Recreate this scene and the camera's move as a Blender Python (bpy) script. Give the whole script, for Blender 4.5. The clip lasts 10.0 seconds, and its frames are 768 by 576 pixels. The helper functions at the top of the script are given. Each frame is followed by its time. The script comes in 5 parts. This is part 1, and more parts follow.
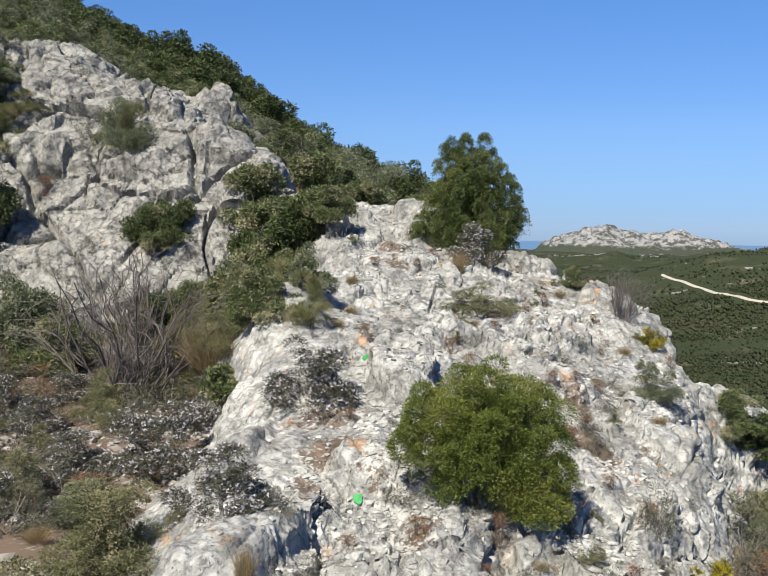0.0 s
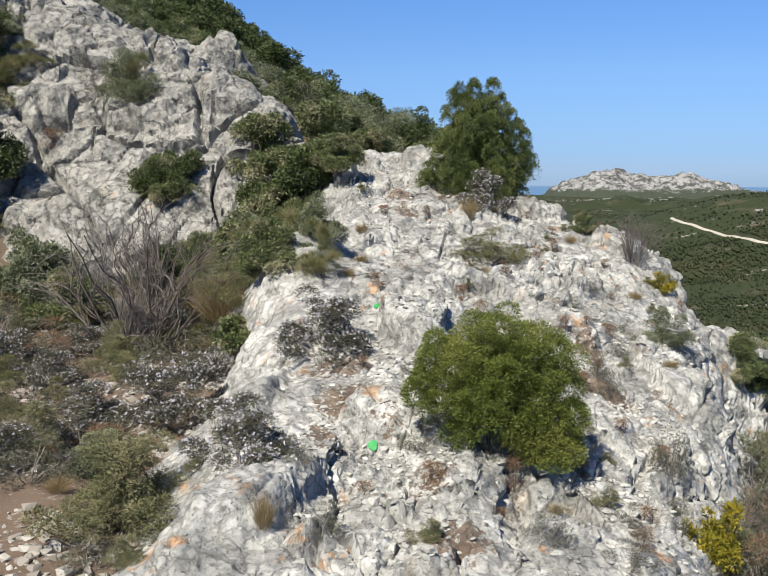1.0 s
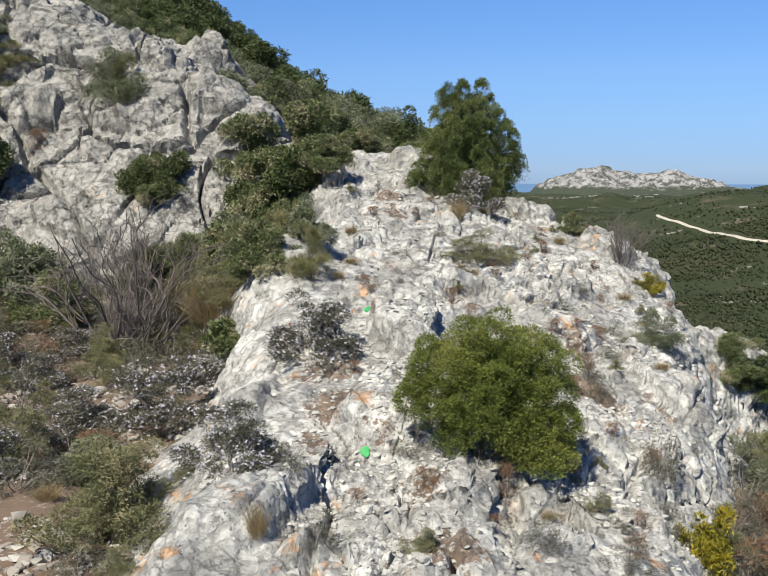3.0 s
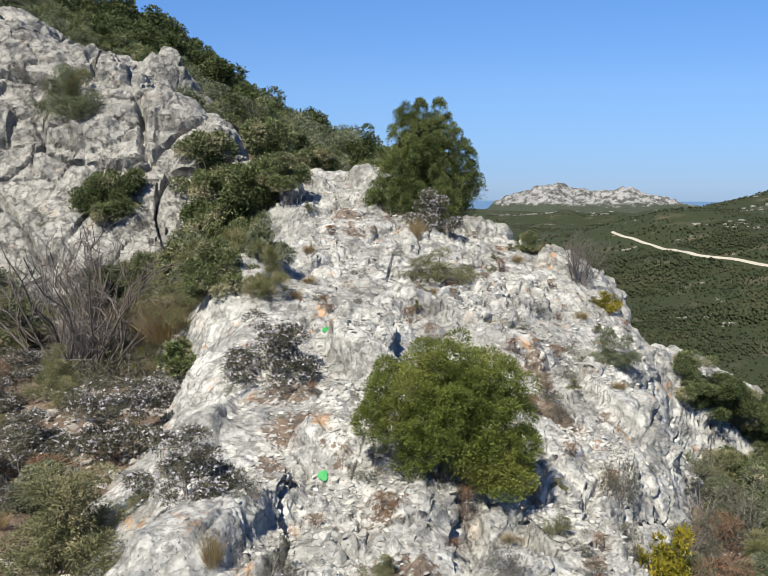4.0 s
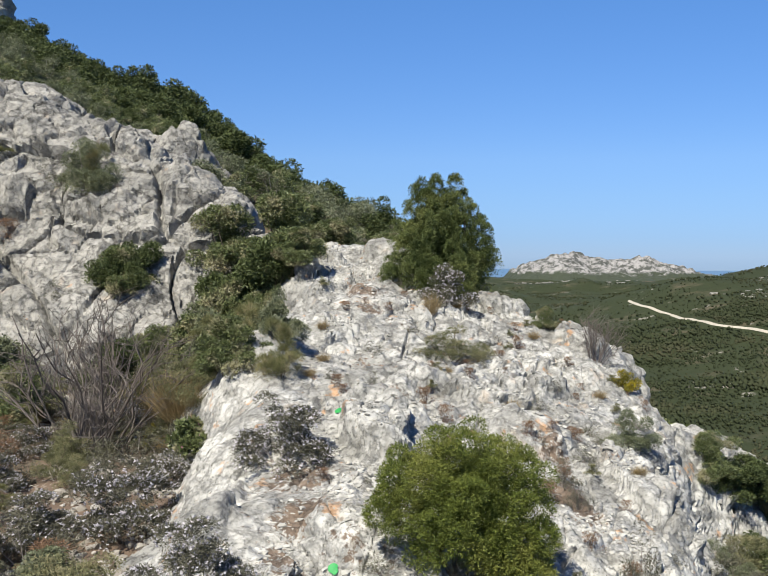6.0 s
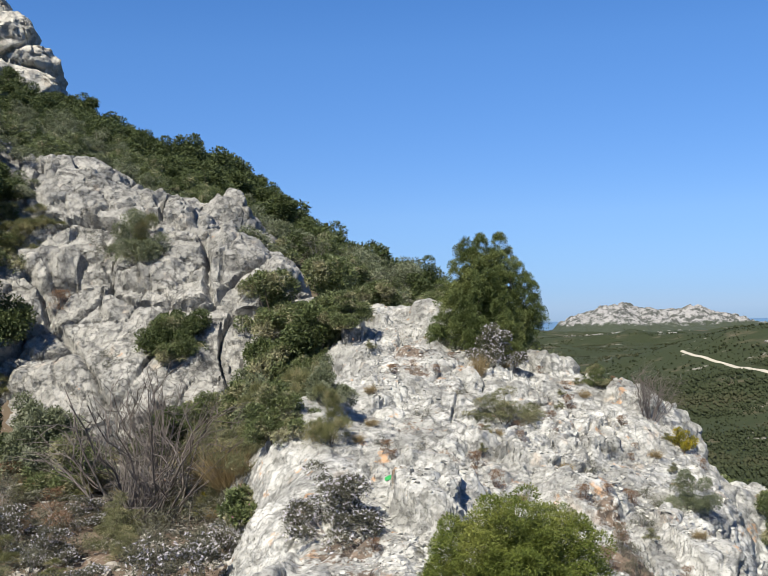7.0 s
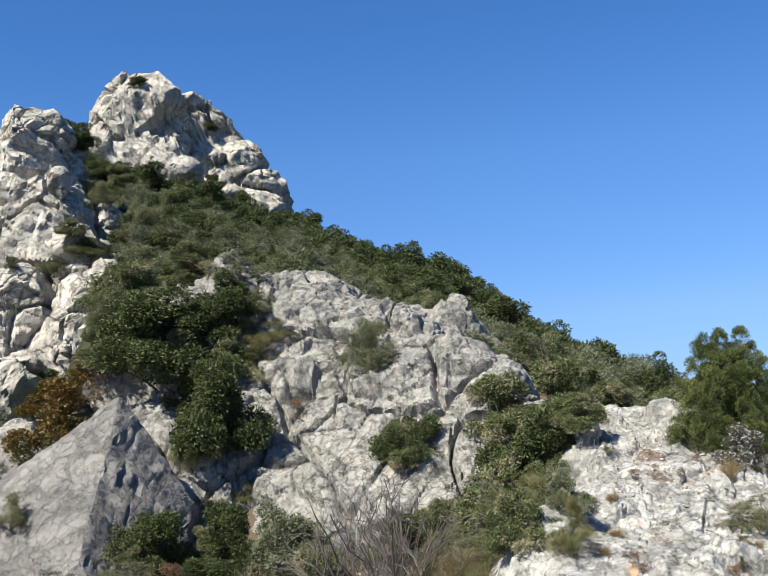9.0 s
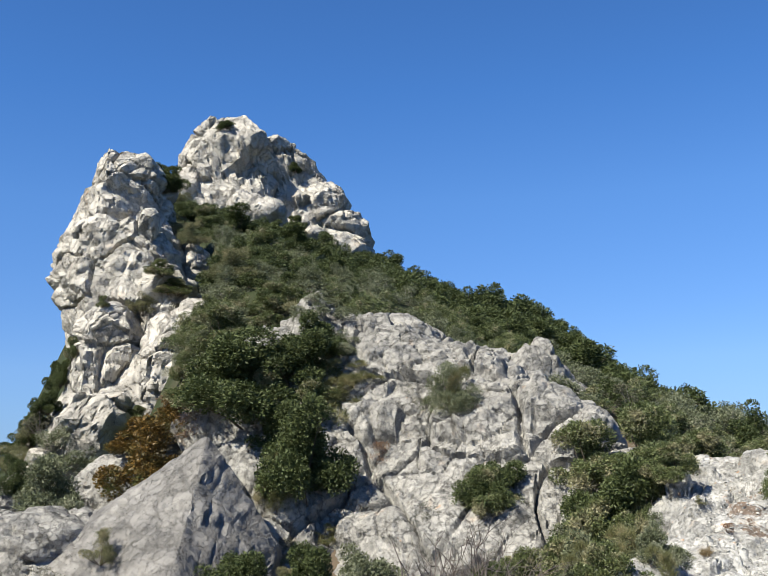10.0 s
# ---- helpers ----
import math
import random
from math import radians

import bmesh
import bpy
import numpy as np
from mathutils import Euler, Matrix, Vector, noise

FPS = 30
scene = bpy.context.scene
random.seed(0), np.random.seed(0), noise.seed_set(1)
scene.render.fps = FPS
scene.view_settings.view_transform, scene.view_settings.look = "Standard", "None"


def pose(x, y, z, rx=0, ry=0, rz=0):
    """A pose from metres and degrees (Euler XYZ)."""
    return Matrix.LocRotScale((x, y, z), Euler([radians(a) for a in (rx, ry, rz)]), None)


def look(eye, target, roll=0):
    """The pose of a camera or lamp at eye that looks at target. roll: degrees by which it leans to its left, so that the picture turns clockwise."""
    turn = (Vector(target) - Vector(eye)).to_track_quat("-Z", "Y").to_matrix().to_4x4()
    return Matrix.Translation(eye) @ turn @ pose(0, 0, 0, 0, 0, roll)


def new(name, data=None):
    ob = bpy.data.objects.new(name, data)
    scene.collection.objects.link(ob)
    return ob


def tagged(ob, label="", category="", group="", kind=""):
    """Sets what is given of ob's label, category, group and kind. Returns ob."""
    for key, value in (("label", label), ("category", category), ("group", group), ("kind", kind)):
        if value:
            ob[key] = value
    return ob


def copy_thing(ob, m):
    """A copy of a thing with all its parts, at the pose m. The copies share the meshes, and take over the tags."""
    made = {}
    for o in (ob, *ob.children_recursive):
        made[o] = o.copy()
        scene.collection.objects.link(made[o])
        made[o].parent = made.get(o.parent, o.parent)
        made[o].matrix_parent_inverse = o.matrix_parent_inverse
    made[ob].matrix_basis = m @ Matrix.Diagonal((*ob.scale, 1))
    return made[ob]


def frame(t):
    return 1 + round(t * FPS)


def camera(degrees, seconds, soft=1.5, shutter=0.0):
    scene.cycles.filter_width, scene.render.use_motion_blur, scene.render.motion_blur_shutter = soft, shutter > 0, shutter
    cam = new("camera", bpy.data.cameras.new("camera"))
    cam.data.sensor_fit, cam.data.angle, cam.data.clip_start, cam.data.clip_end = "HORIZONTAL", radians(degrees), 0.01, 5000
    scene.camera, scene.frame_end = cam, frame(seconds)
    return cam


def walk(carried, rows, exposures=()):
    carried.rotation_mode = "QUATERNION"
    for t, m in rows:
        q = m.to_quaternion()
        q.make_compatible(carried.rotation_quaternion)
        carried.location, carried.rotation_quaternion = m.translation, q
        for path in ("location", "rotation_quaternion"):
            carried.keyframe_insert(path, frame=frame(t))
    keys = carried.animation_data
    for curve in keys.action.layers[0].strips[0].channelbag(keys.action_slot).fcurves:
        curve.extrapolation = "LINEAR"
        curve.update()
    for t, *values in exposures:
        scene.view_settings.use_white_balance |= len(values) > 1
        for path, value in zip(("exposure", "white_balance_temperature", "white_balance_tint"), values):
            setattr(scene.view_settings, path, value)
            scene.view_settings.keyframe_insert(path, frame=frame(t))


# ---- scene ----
from mathutils.kdtree import KDTree

cam = camera(44.36, 10.0, soft=0.8)
PATH = [
    (0.0, pose(0.001, -0.001, 1.599, 86.20, -1.00, -0.00)),
    (0.5, pose(-0.009, 0.003, 1.597, 84.98, -0.49, 0.82)),
    (1.0, pose(-0.017, -0.004, 1.600, 83.04, -0.05, 0.43)),
    (1.5, pose(-0.027, 0.005, 1.603, 82.33, -0.59, 0.50)),
    (2.0, pose(-0.034, 0.014, 1.621, 82.63, -0.21, 0.01)),
    (3.5, pose(-0.047, 0.031, 1.651, 83.28, 0.24, -0.92)),
    (4.0, pose(-0.041, 0.065, 1.666, 83.90, -0.13, -2.90)),
    (4.5, pose(-0.032, 0.089, 1.683, 83.92, -0.47, -3.33)),
    (5.0, pose(-0.028, 0.119, 1.701, 84.17, -0.73, -2.93)),
    (5.5, pose(-0.028, 0.148, 1.725, 85.92, -0.80, -2.45)),
    (7.0, pose(-0.012, 0.183, 1.817, 91.48, 1.23, 0.95)),
    (7.5, pose(-0.045, 0.190, 1.835, 93.05, 1.95, 3.92)),
    (8.0, pose(-0.075, 0.188, 1.848, 94.74, 2.17, 7.22)),
    (8.5, pose(-0.108, 0.175, 1.865, 96.09, 2.19, 10.36)),
    (9.0, pose(-0.138, 0.155, 1.883, 97.96, 2.62, 14.25)),
    (9.5, pose(-0.169, 0.115, 1.903, 99.22, 2.31, 16.70)),
    (10.0, pose(-0.197, 0.089, 1.923, 100.57, 1.32, 18.94)),
]
walk(cam, PATH, exposures=[(0.0, 0.88, 6450, 10), (5.5, 0.88, 6450, 10), (7.5, 0.96, 6450, 10), (10.0, 1.08, 6450, 10)])

# ---------- light ----------
SUN_AZ, SUN_EL = -152.0, 49.0          # degrees clockwise from +y, and height
world = bpy.data.worlds.new("sky_world")
scene.world = world
world.use_nodes = True
wn = world.node_tree
sky = wn.nodes.new("ShaderNodeTexSky")
sky.sky_type, sky.sun_disc = "NISHITA", False
sky.sun_elevation, sky.sun_rotation = radians(SUN_EL), radians(SUN_AZ)
sky.altitude, sky.air_density, sky.dust_density, sky.ozone_density = 600, 1.0, 0.0, 10.0
tint = wn.nodes.new("ShaderNodeMix")
tint.data_type, tint.blend_type = "RGBA", "MULTIPLY"
tint.inputs[0].default_value = 1.0
tint.inputs[7].default_value = (0.86, 0.965, 1.11, 1)
wn.links.new(sky.outputs[0], tint.inputs[6])
tc_sky, up_sky = wn.nodes.new("ShaderNodeTexCoord"), wn.nodes.new("ShaderNodeSeparateXYZ")
low_sky, haze = wn.nodes.new("ShaderNodeValToRGB"), wn.nodes.new("ShaderNodeMix")
for _z, _c in ((0.02, (0.53, 0.585, 0.74)), (0.063, (0.72, 0.705, 0.76)), (0.10, (0.86, 0.80, 0.80)), (0.27, (0.90, 0.985, 0.97)), (0.38, (0.74, 0.95, 1.0))):
    low_sky.color_ramp.elements.new(_z).color = (*_c, 1)
low_sky.color_ramp.elements[0].color, low_sky.color_ramp.elements[-1].color = (0.48, 0.55, 0.73, 1), (0.54, 0.72, 0.80, 1)
haze.data_type, haze.blend_type = "RGBA", "MULTIPLY"
haze.inputs[0].default_value = 1.0
wn.links.new(tc_sky.outputs["Generated"], up_sky.inputs[0])
wn.links.new(up_sky.outputs["Z"], low_sky.inputs[0])
wn.links.new(low_sky.outputs[0], haze.inputs[7])
wn.links.new(tint.outputs[2], haze.inputs[6])
wn.links.new(haze.outputs[2], wn.nodes["Background"].inputs["Color"])
wn.nodes["Background"].inputs["Strength"].default_value = 0.071
sun = new("sun", bpy.data.lights.new("sun", "SUN"))
sun.data.energy, sun.data.angle, sun.data.color = 5.0, radians(0.53), (1.0, 0.94, 0.805)
_s = Vector((math.sin(radians(SUN_AZ)) * math.cos(radians(SUN_EL)), math.cos(radians(SUN_AZ)) * math.cos(radians(SUN_EL)), math.sin(radians(SUN_EL))))
sun.matrix_world = look(_s * 50, (0, 0, 0))


# ---------- noise ----------
def _hash(i, j, k, seed):
    h = (i * 374761393 + j * 668265263 + k * 2147483647 + seed * 974634777) & 0xFFFFFFFF
    h = ((h ^ (h >> 13)) * 1274126177) & 0xFFFFFFFF
    h = ((h ^ (h >> 16)) * 2246822519) & 0xFFFFFFFF
    return (h ^ (h >> 15)) & 0xFFFFFFFF


def vnoise(p, seed=0):
    """Smooth value noise of points (n, 3), about -1 to 1."""
    b = np.floor(p)
    f = p - b
    f = f * f * f * (f * (f * 6 - 15) + 10)
    b = b.astype(np.int64)
    out = np.zeros(len(p))
    for dx in (0, 1):
        wx = f[:, 0] if dx else 1 - f[:, 0]
        for dy in (0, 1):
            wy = f[:, 1] if dy else 1 - f[:, 1]
            for dz in (0, 1):
                wz = f[:, 2] if dz else 1 - f[:, 2]
                out += wx * wy * wz * (_hash(b[:, 0] + dx, b[:, 1] + dy, b[:, 2] + dz, seed) / 2147483648.0 - 1)
    return out


def fbm(p, octaves=4, seed=0, gain=0.5):
    a, s, out = 1.0, 1.0, np.zeros(len(p))
    for o in range(octaves):
        out += a * vnoise(p * s + o * 17.3, seed + o)
        a, s = a * gain, s * 2.03
    return out


def cells(p, seed=0):
    """Cell noise of points (n, 3): the gap to the second cell, a random number of the cell, and a random tilt across it."""
    b = np.floor(p).astype(np.int64)
    f1, f2, rnd, tilt = np.full(len(p), 9.0), np.full(len(p), 9.0), np.zeros(len(p)), np.zeros(len(p))
    for dx in (-1, 0, 1):
        for dy in (-1, 0, 1):
            for dz in (-1, 0, 1):
                i, j, k = b[:, 0] + dx, b[:, 1] + dy, b[:, 2] + dz
                hx, hy, hz = (_hash(i, j, k, seed + q) / 4294967296.0 for q in (1, 2, 3))
                ox, oy, oz = p[:, 0] - i - hx, p[:, 1] - j - hy, p[:, 2] - k - hz
                d = np.sqrt(ox * ox + oy * oy + oz * oz)
                near = d < f1
                f2 = np.where(near, f1, np.minimum(f2, d))
                rnd = np.where(near, hx * 2 - 1, rnd)
                tilt = np.where(near, ox * (hy * 2 - 1) + oy * (hz * 2 - 1) + oz * (hx * 2 - 1), tilt)
                f1 = np.minimum(f1, d)
    return f2 - f1, rnd, tilt


def smin(a, b, k):
    h = np.clip(0.5 + 0.5 * (b - a) / k, 0, 1)
    return b * (1 - h) + a * h - k * h * (1 - h)


def smax(a, b, k):
    return -smin(-a, -b, k)


def ramp(x, a, b):
    t = np.clip((x - a) / (b - a), 0, 1)
    return t * t * (3 - 2 * t)


def flat(x, y, s=1.0):
    return np.stack([x * s, y * s, np.zeros_like(x)], -1).reshape(-1, 3)


def unit(v):
    return v / (np.linalg.norm(v, axis=1, keepdims=True) + 1e-9)


# ---------- mesh helpers ----------
def mesh_of(name, verts, faces, smooth=True, crease=0):
    """A mesh from arrays: verts (n, 3), faces (m, 3 or 4); edges bent by more than crease degrees stay sharp."""
    me = bpy.data.meshes.new(name)
    verts, faces = np.asarray(verts, np.float32), np.asarray(faces, np.int32)
    k = faces.shape[1]
    me.vertices.add(len(verts))
    me.vertices.foreach_set("co", verts.ravel())
    me.loops.add(faces.size)
    me.loops.foreach_set("vertex_index", faces.ravel())
    me.polygons.add(len(faces))
    me.polygons.foreach_set("loop_start", np.arange(0, faces.size, k, dtype=np.int32))
    me.polygons.foreach_set("use_smooth", np.full(len(faces), smooth, bool))
    me.update(calc_edges=True)
    if crease:
        me.set_sharp_from_angle(angle=radians(crease))
    return me


def put(name, me, material, parent=None, label="", category="", group="", kind=""):
    me.materials.clear()
    me.materials.append(material)
    ob = new(name, me)
    if parent:
        ob.parent = parent
    return tagged(ob, label, category, group, kind)


def thing(name, at, label, category, group="", turn=0.0, size=1.0):
    ob = new(name)
    ob.empty_display_size = 0.1
    ob.matrix_world = pose(*at, 0, 0, turn) @ Matrix.Scale(size, 4)
    return tagged(ob, label, category, group)


def grid_faces(nu, nv, keep=None):
    i = np.arange(nu * nv).reshape(nu, nv)
    q = np.stack([i[:-1, :-1], i[1:, :-1], i[1:, 1:], i[:-1, 1:]], -1).reshape(-1, 4)
    return q if keep is None else q[keep.ravel()[q].any(1)]


def tidy(verts, faces):
    used, inv = np.unique(faces, return_inverse=True)
    return verts[used], inv.reshape(faces.shape)


def normals_of(v, nu, nv):
    g = v.reshape(nu, nv, 3)
    n = np.cross(np.gradient(g, axis=0), np.gradient(g, axis=1))
    n /= np.linalg.norm(n, axis=2, keepdims=True) + 1e-9
    return n.reshape(-1, 3)


# ---------- materials ----------
def material(name):
    m = bpy.data.materials.new(name)
    m.use_nodes = True
    return m, m.node_tree, m.node_tree.nodes["Principled BSDF"]


def node(nt, kind, **values):
    n = nt.nodes.new(kind)
    for key, value in values.items():
        n.inputs[key].default_value = value
    return n


def noise_node(nt, scale, detail=4.0, rough=0.55, coord="Object", stretch=(1, 1, 1)):
    tc = nt.nodes.new("ShaderNodeTexCoord")
    mp = nt.nodes.new("ShaderNodeMapping")
    mp.inputs["Scale"].default_value = stretch
    nt.links.new(tc.outputs[coord], mp.inputs["Vector"])
    n = node(nt, "ShaderNodeTexNoise", Scale=scale, Detail=detail, Roughness=rough)
    nt.links.new(mp.outputs[0], n.inputs["Vector"])
    return n.outputs["Fac"]


def steps(nt, fac, stops):
    r = nt.nodes.new("ShaderNodeValToRGB")
    e = r.color_ramp.elements
    while len(e) < len(stops):
        e.new(0.5)
    for el, (pos, col) in zip(e, stops):
        el.position = pos
        el.color = (*col, 1) if len(col) == 3 else col
    nt.links.new(fac, r.inputs[0])
    return r.outputs["Color"]


def mix(nt, fac, a, b):
    m = nt.nodes.new("ShaderNodeMix")
    m.data_type = "RGBA"
    for sock, val in ((m.inputs[0], fac), (m.inputs[6], a), (m.inputs[7], b)):
        if isinstance(val, (int, float)):
            sock.default_value = val
        elif isinstance(val, tuple):
            sock.default_value = (*val, 1)
        else:
            nt.links.new(val, sock)
    return m.outputs[2]


def grey(v):
    return (v, v, v)


def bump(nt, p, height, strength, distance):
    b = node(nt, "ShaderNodeBump", Strength=strength, Distance=distance)
    nt.links.new(height, b.inputs["Height"])
    last = p.inputs["Normal"]
    if last.is_linked:
        nt.links.new(last.links[0].from_socket, b.inputs["Normal"])
    nt.links.new(b.outputs[0], last)


def vec(nt, operation, a, b):
    n = nt.nodes.new("ShaderNodeVectorMath")
    n.operation = operation
    for sock, val in zip(n.inputs, (a, b)):
        if isinstance(val, tuple):
            sock.default_value = val
        else:
            nt.links.new(val, sock)
    return n


def facets(nt, p, scale, slope, c, dark, mark):
    """Relief of broken stone: randomly tilted facets and thin joints, that many per metre; joint dirt and crack shade
    are coloured in.
    """
    tc, w = nt.nodes.new("ShaderNodeTexCoord"), node(nt, "ShaderNodeTexNoise", Scale=scale * 0.9, Detail=2.5, Roughness=0.5)
    nt.links.new(tc.outputs["Object"], w.inputs["Vector"])
    sway = vec(nt, "SUBTRACT", w.outputs["Color"], (0.5, 0.5, 0.5))
    sway = vec(nt, "MULTIPLY", sway.outputs[0], (0.9 / scale, 0.9 / scale, 0.9 / scale))
    at = vec(nt, "ADD", tc.outputs["Object"], sway.outputs[0]).outputs[0]
    cell = node(nt, "ShaderNodeTexVoronoi", Scale=scale)
    nt.links.new(at, cell.inputs["Vector"])
    tilt = vec(nt, "SUBTRACT", cell.outputs["Color"], (0.5, 0.5, 0.5)).outputs[0]
    high = vec(nt, "DOT_PRODUCT", vec(nt, "SUBTRACT", at, cell.outputs["Position"]).outputs[0], tilt).outputs["Value"]
    bump(nt, p, high, 1.0, slope)
    if not mark:
        return c
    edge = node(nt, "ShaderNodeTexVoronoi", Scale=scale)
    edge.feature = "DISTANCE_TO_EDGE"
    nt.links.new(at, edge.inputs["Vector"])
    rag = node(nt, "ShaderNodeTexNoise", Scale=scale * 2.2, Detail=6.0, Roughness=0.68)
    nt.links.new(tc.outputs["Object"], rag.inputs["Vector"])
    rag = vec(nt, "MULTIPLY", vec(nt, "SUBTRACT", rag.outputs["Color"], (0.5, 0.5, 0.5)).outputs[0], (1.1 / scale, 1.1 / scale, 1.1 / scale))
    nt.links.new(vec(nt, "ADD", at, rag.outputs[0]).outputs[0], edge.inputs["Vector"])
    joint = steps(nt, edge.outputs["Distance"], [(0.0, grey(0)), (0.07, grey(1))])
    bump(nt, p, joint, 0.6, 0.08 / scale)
    # colour darkened along the joints: dirt, and the shade inside the cracks
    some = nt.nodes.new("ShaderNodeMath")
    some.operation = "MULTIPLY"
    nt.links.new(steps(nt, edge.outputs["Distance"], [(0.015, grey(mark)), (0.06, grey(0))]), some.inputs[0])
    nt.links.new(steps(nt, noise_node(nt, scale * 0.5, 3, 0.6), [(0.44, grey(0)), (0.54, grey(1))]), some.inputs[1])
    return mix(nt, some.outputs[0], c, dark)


def limestone(name, light, mid, dark, grain, lichen=0.0, soil=0.0, stain_shade=1.0, joints=1.0):
    """Weathered limestone: pale base, grey algae stains, ochre lichen, pit shade put into the colour, grain of that
    many per metre.
    """
    m, nt, p = material(name)
    big = noise_node(nt, grain * 0.09, 5, 0.6)
    # fine and pits drive relief and colour: hollows darkened for black lichen and inner shade
    fine = noise_node(nt, grain, 6, 0.7)
    pits = noise_node(nt, grain * 2.7, 3, 0.7)
    c = mix(nt, steps(nt, big, [(0.38, grey(0)), (0.64, grey(1))]), mid, light)
    c = mix(nt, steps(nt, fine, [(0.31, grey(0.7 * stain_shade)), (0.41, grey(0))]), c, dark)
    patch = noise_node(nt, grain * 0.38, 6, 0.72)
    c = mix(nt, steps(nt, patch, [(0.38, grey(0.55 * stain_shade)), (0.52, grey(0))]), c, tuple(1.9 * k for k in dark))
    c = mix(nt, steps(nt, pits, [(0.31, grey(0.9)), (0.38, grey(0))]), c, tuple(0.6 * k for k in dark))
    if lichen:
        spot = noise_node(nt, grain * 0.16, 5, 0.68)
        c = mix(nt, steps(nt, spot, [(0.70 - lichen, grey(0)), (0.76 - lichen, grey(0.75))]), c, (0.406, 0.231, 0.112))
        spot = noise_node(nt, grain * 0.12, 3, 0.6, stretch=(1.3, 0.8, 1.1))
        c = mix(nt, steps(nt, spot, [(0.63, grey(0)), (0.71, grey(0.4))]), c, (0.434, 0.35, 0.266))
    if soil:
        at = nt.nodes.new("ShaderNodeAttribute")
        at.attribute_name = "soil"
        rag = nt.nodes.new("ShaderNodeMath")
        rag.operation = "MULTIPLY_ADD"
        rag.inputs[1].default_value, rag.inputs[2].default_value = 1.5, -0.75
        nt.links.new(noise_node(nt, grain * 0.9, 6, 0.75), rag.inputs[0])
        su = nt.nodes.new("ShaderNodeMath")
        nt.links.new(at.outputs["Fac"], su.inputs[0])
        nt.links.new(rag.outputs[0], su.inputs[1])
        earthy = mix(nt, noise_node(nt, grain * 1.5, 5, 0.7), (0.077, 0.052, 0.035), (0.189, 0.136, 0.098))
        c = mix(nt, steps(nt, su.outputs[0], [(0.44, grey(0)), (0.52, grey(soil))]), c, earthy)
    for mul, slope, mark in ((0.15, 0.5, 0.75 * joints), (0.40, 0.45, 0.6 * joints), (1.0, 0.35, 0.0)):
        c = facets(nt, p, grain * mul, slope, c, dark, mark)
    nt.links.new(c, p.inputs["Base Color"])
    p.inputs["Roughness"].default_value = 0.9
    p.inputs["Specular IOR Level"].default_value = 0.25
    bump(nt, p, fine, 0.5, 0.30 / grain)
    bump(nt, p, pits, 0.35, 0.16 / grain)
    return m


def earth(name, a, b, stones, scale):
    m, nt, p = material(name)
    n1, n2 = noise_node(nt, scale * 0.15, 5, 0.6), noise_node(nt, scale, 6, 0.7)
    c = mix(nt, n1, a, b)
    c = mix(nt, steps(nt, n2, [(0.55, grey(0)), (0.62, grey(0.9))]), c, stones)
    nt.links.new(c, p.inputs["Base Color"])
    p.inputs["Roughness"].default_value = 0.95
    p.inputs["Specular IOR Level"].default_value = 0.15
    bump(nt, p, n2, 0.8, 0.5 / scale)
    return m


M_SPUR = limestone("white_limestone", (0.475, 0.468, 0.438), (0.262, 0.258, 0.24), (0.07, 0.069, 0.063), 22, lichen=0.085, soil=0.92, stain_shade=1.15, joints=0.4)
M_FACE = limestone("grey_limestone", (0.330, 0.319, 0.290), (0.222, 0.216, 0.198), (0.059, 0.058, 0.055), 18, lichen=0.02, stain_shade=1.0, joints=0.75)
# shade in the base colour: boulder face turned away from the sun
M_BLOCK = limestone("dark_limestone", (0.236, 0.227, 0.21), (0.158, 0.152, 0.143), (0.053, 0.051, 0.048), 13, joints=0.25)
M_CRAG = limestone("crag_limestone", (0.462, 0.438, 0.389), (0.385, 0.364, 0.322), (0.084, 0.081, 0.076), 4.0, lichen=0.02, stain_shade=0.35, joints=0.5)


# ---------- the lie of the land ----------
def hill(x, y):
    """Hillside that rises to the left and, past its ridge, falls away."""
    h = 1.67 - 0.42 * x + 0.08 * (y - 17)
    cut = np.maximum(0, -(x + 0.54 * y) - 0.2 * np.maximum(0, y - 24) + 2.2 * ramp(y, 25, 31) * (1 - ramp(y, 46, 54)))
    h = smax(h - 2.2 * cut, 0.5 + 0.04 * (y - 10) - 0.08 * np.maximum(0, -x - 14), 0.8)
    behind = (x + 0.1) * 0.825 + (y - 34) * 0.566
    h = h - 0.95 * ramp(x, -7, 1) * ramp(y, 20, 31)
    return h - 0.55 * np.maximum(0, behind) ** 1.05 - 0.9 * np.maximum(0, np.hypot(x, y) - 96)


def gully(x, y):
    return -0.32 + 0.04 * (y - 5) + 0.62 * np.maximum(0, y - 12.9) + 0.12 * np.maximum(0, -x - 4.5)


def right_slope(x, y):
    return -0.3 - 0.62 * (x - 2.0) + 0.08 * (np.minimum(y, 20) - 8) - 0.27 * np.maximum(0, y - 20) * ramp(x, 3, 15) + 0.12 * np.maximum(0, y - 16) * (1 - ramp(x, -1, 6))


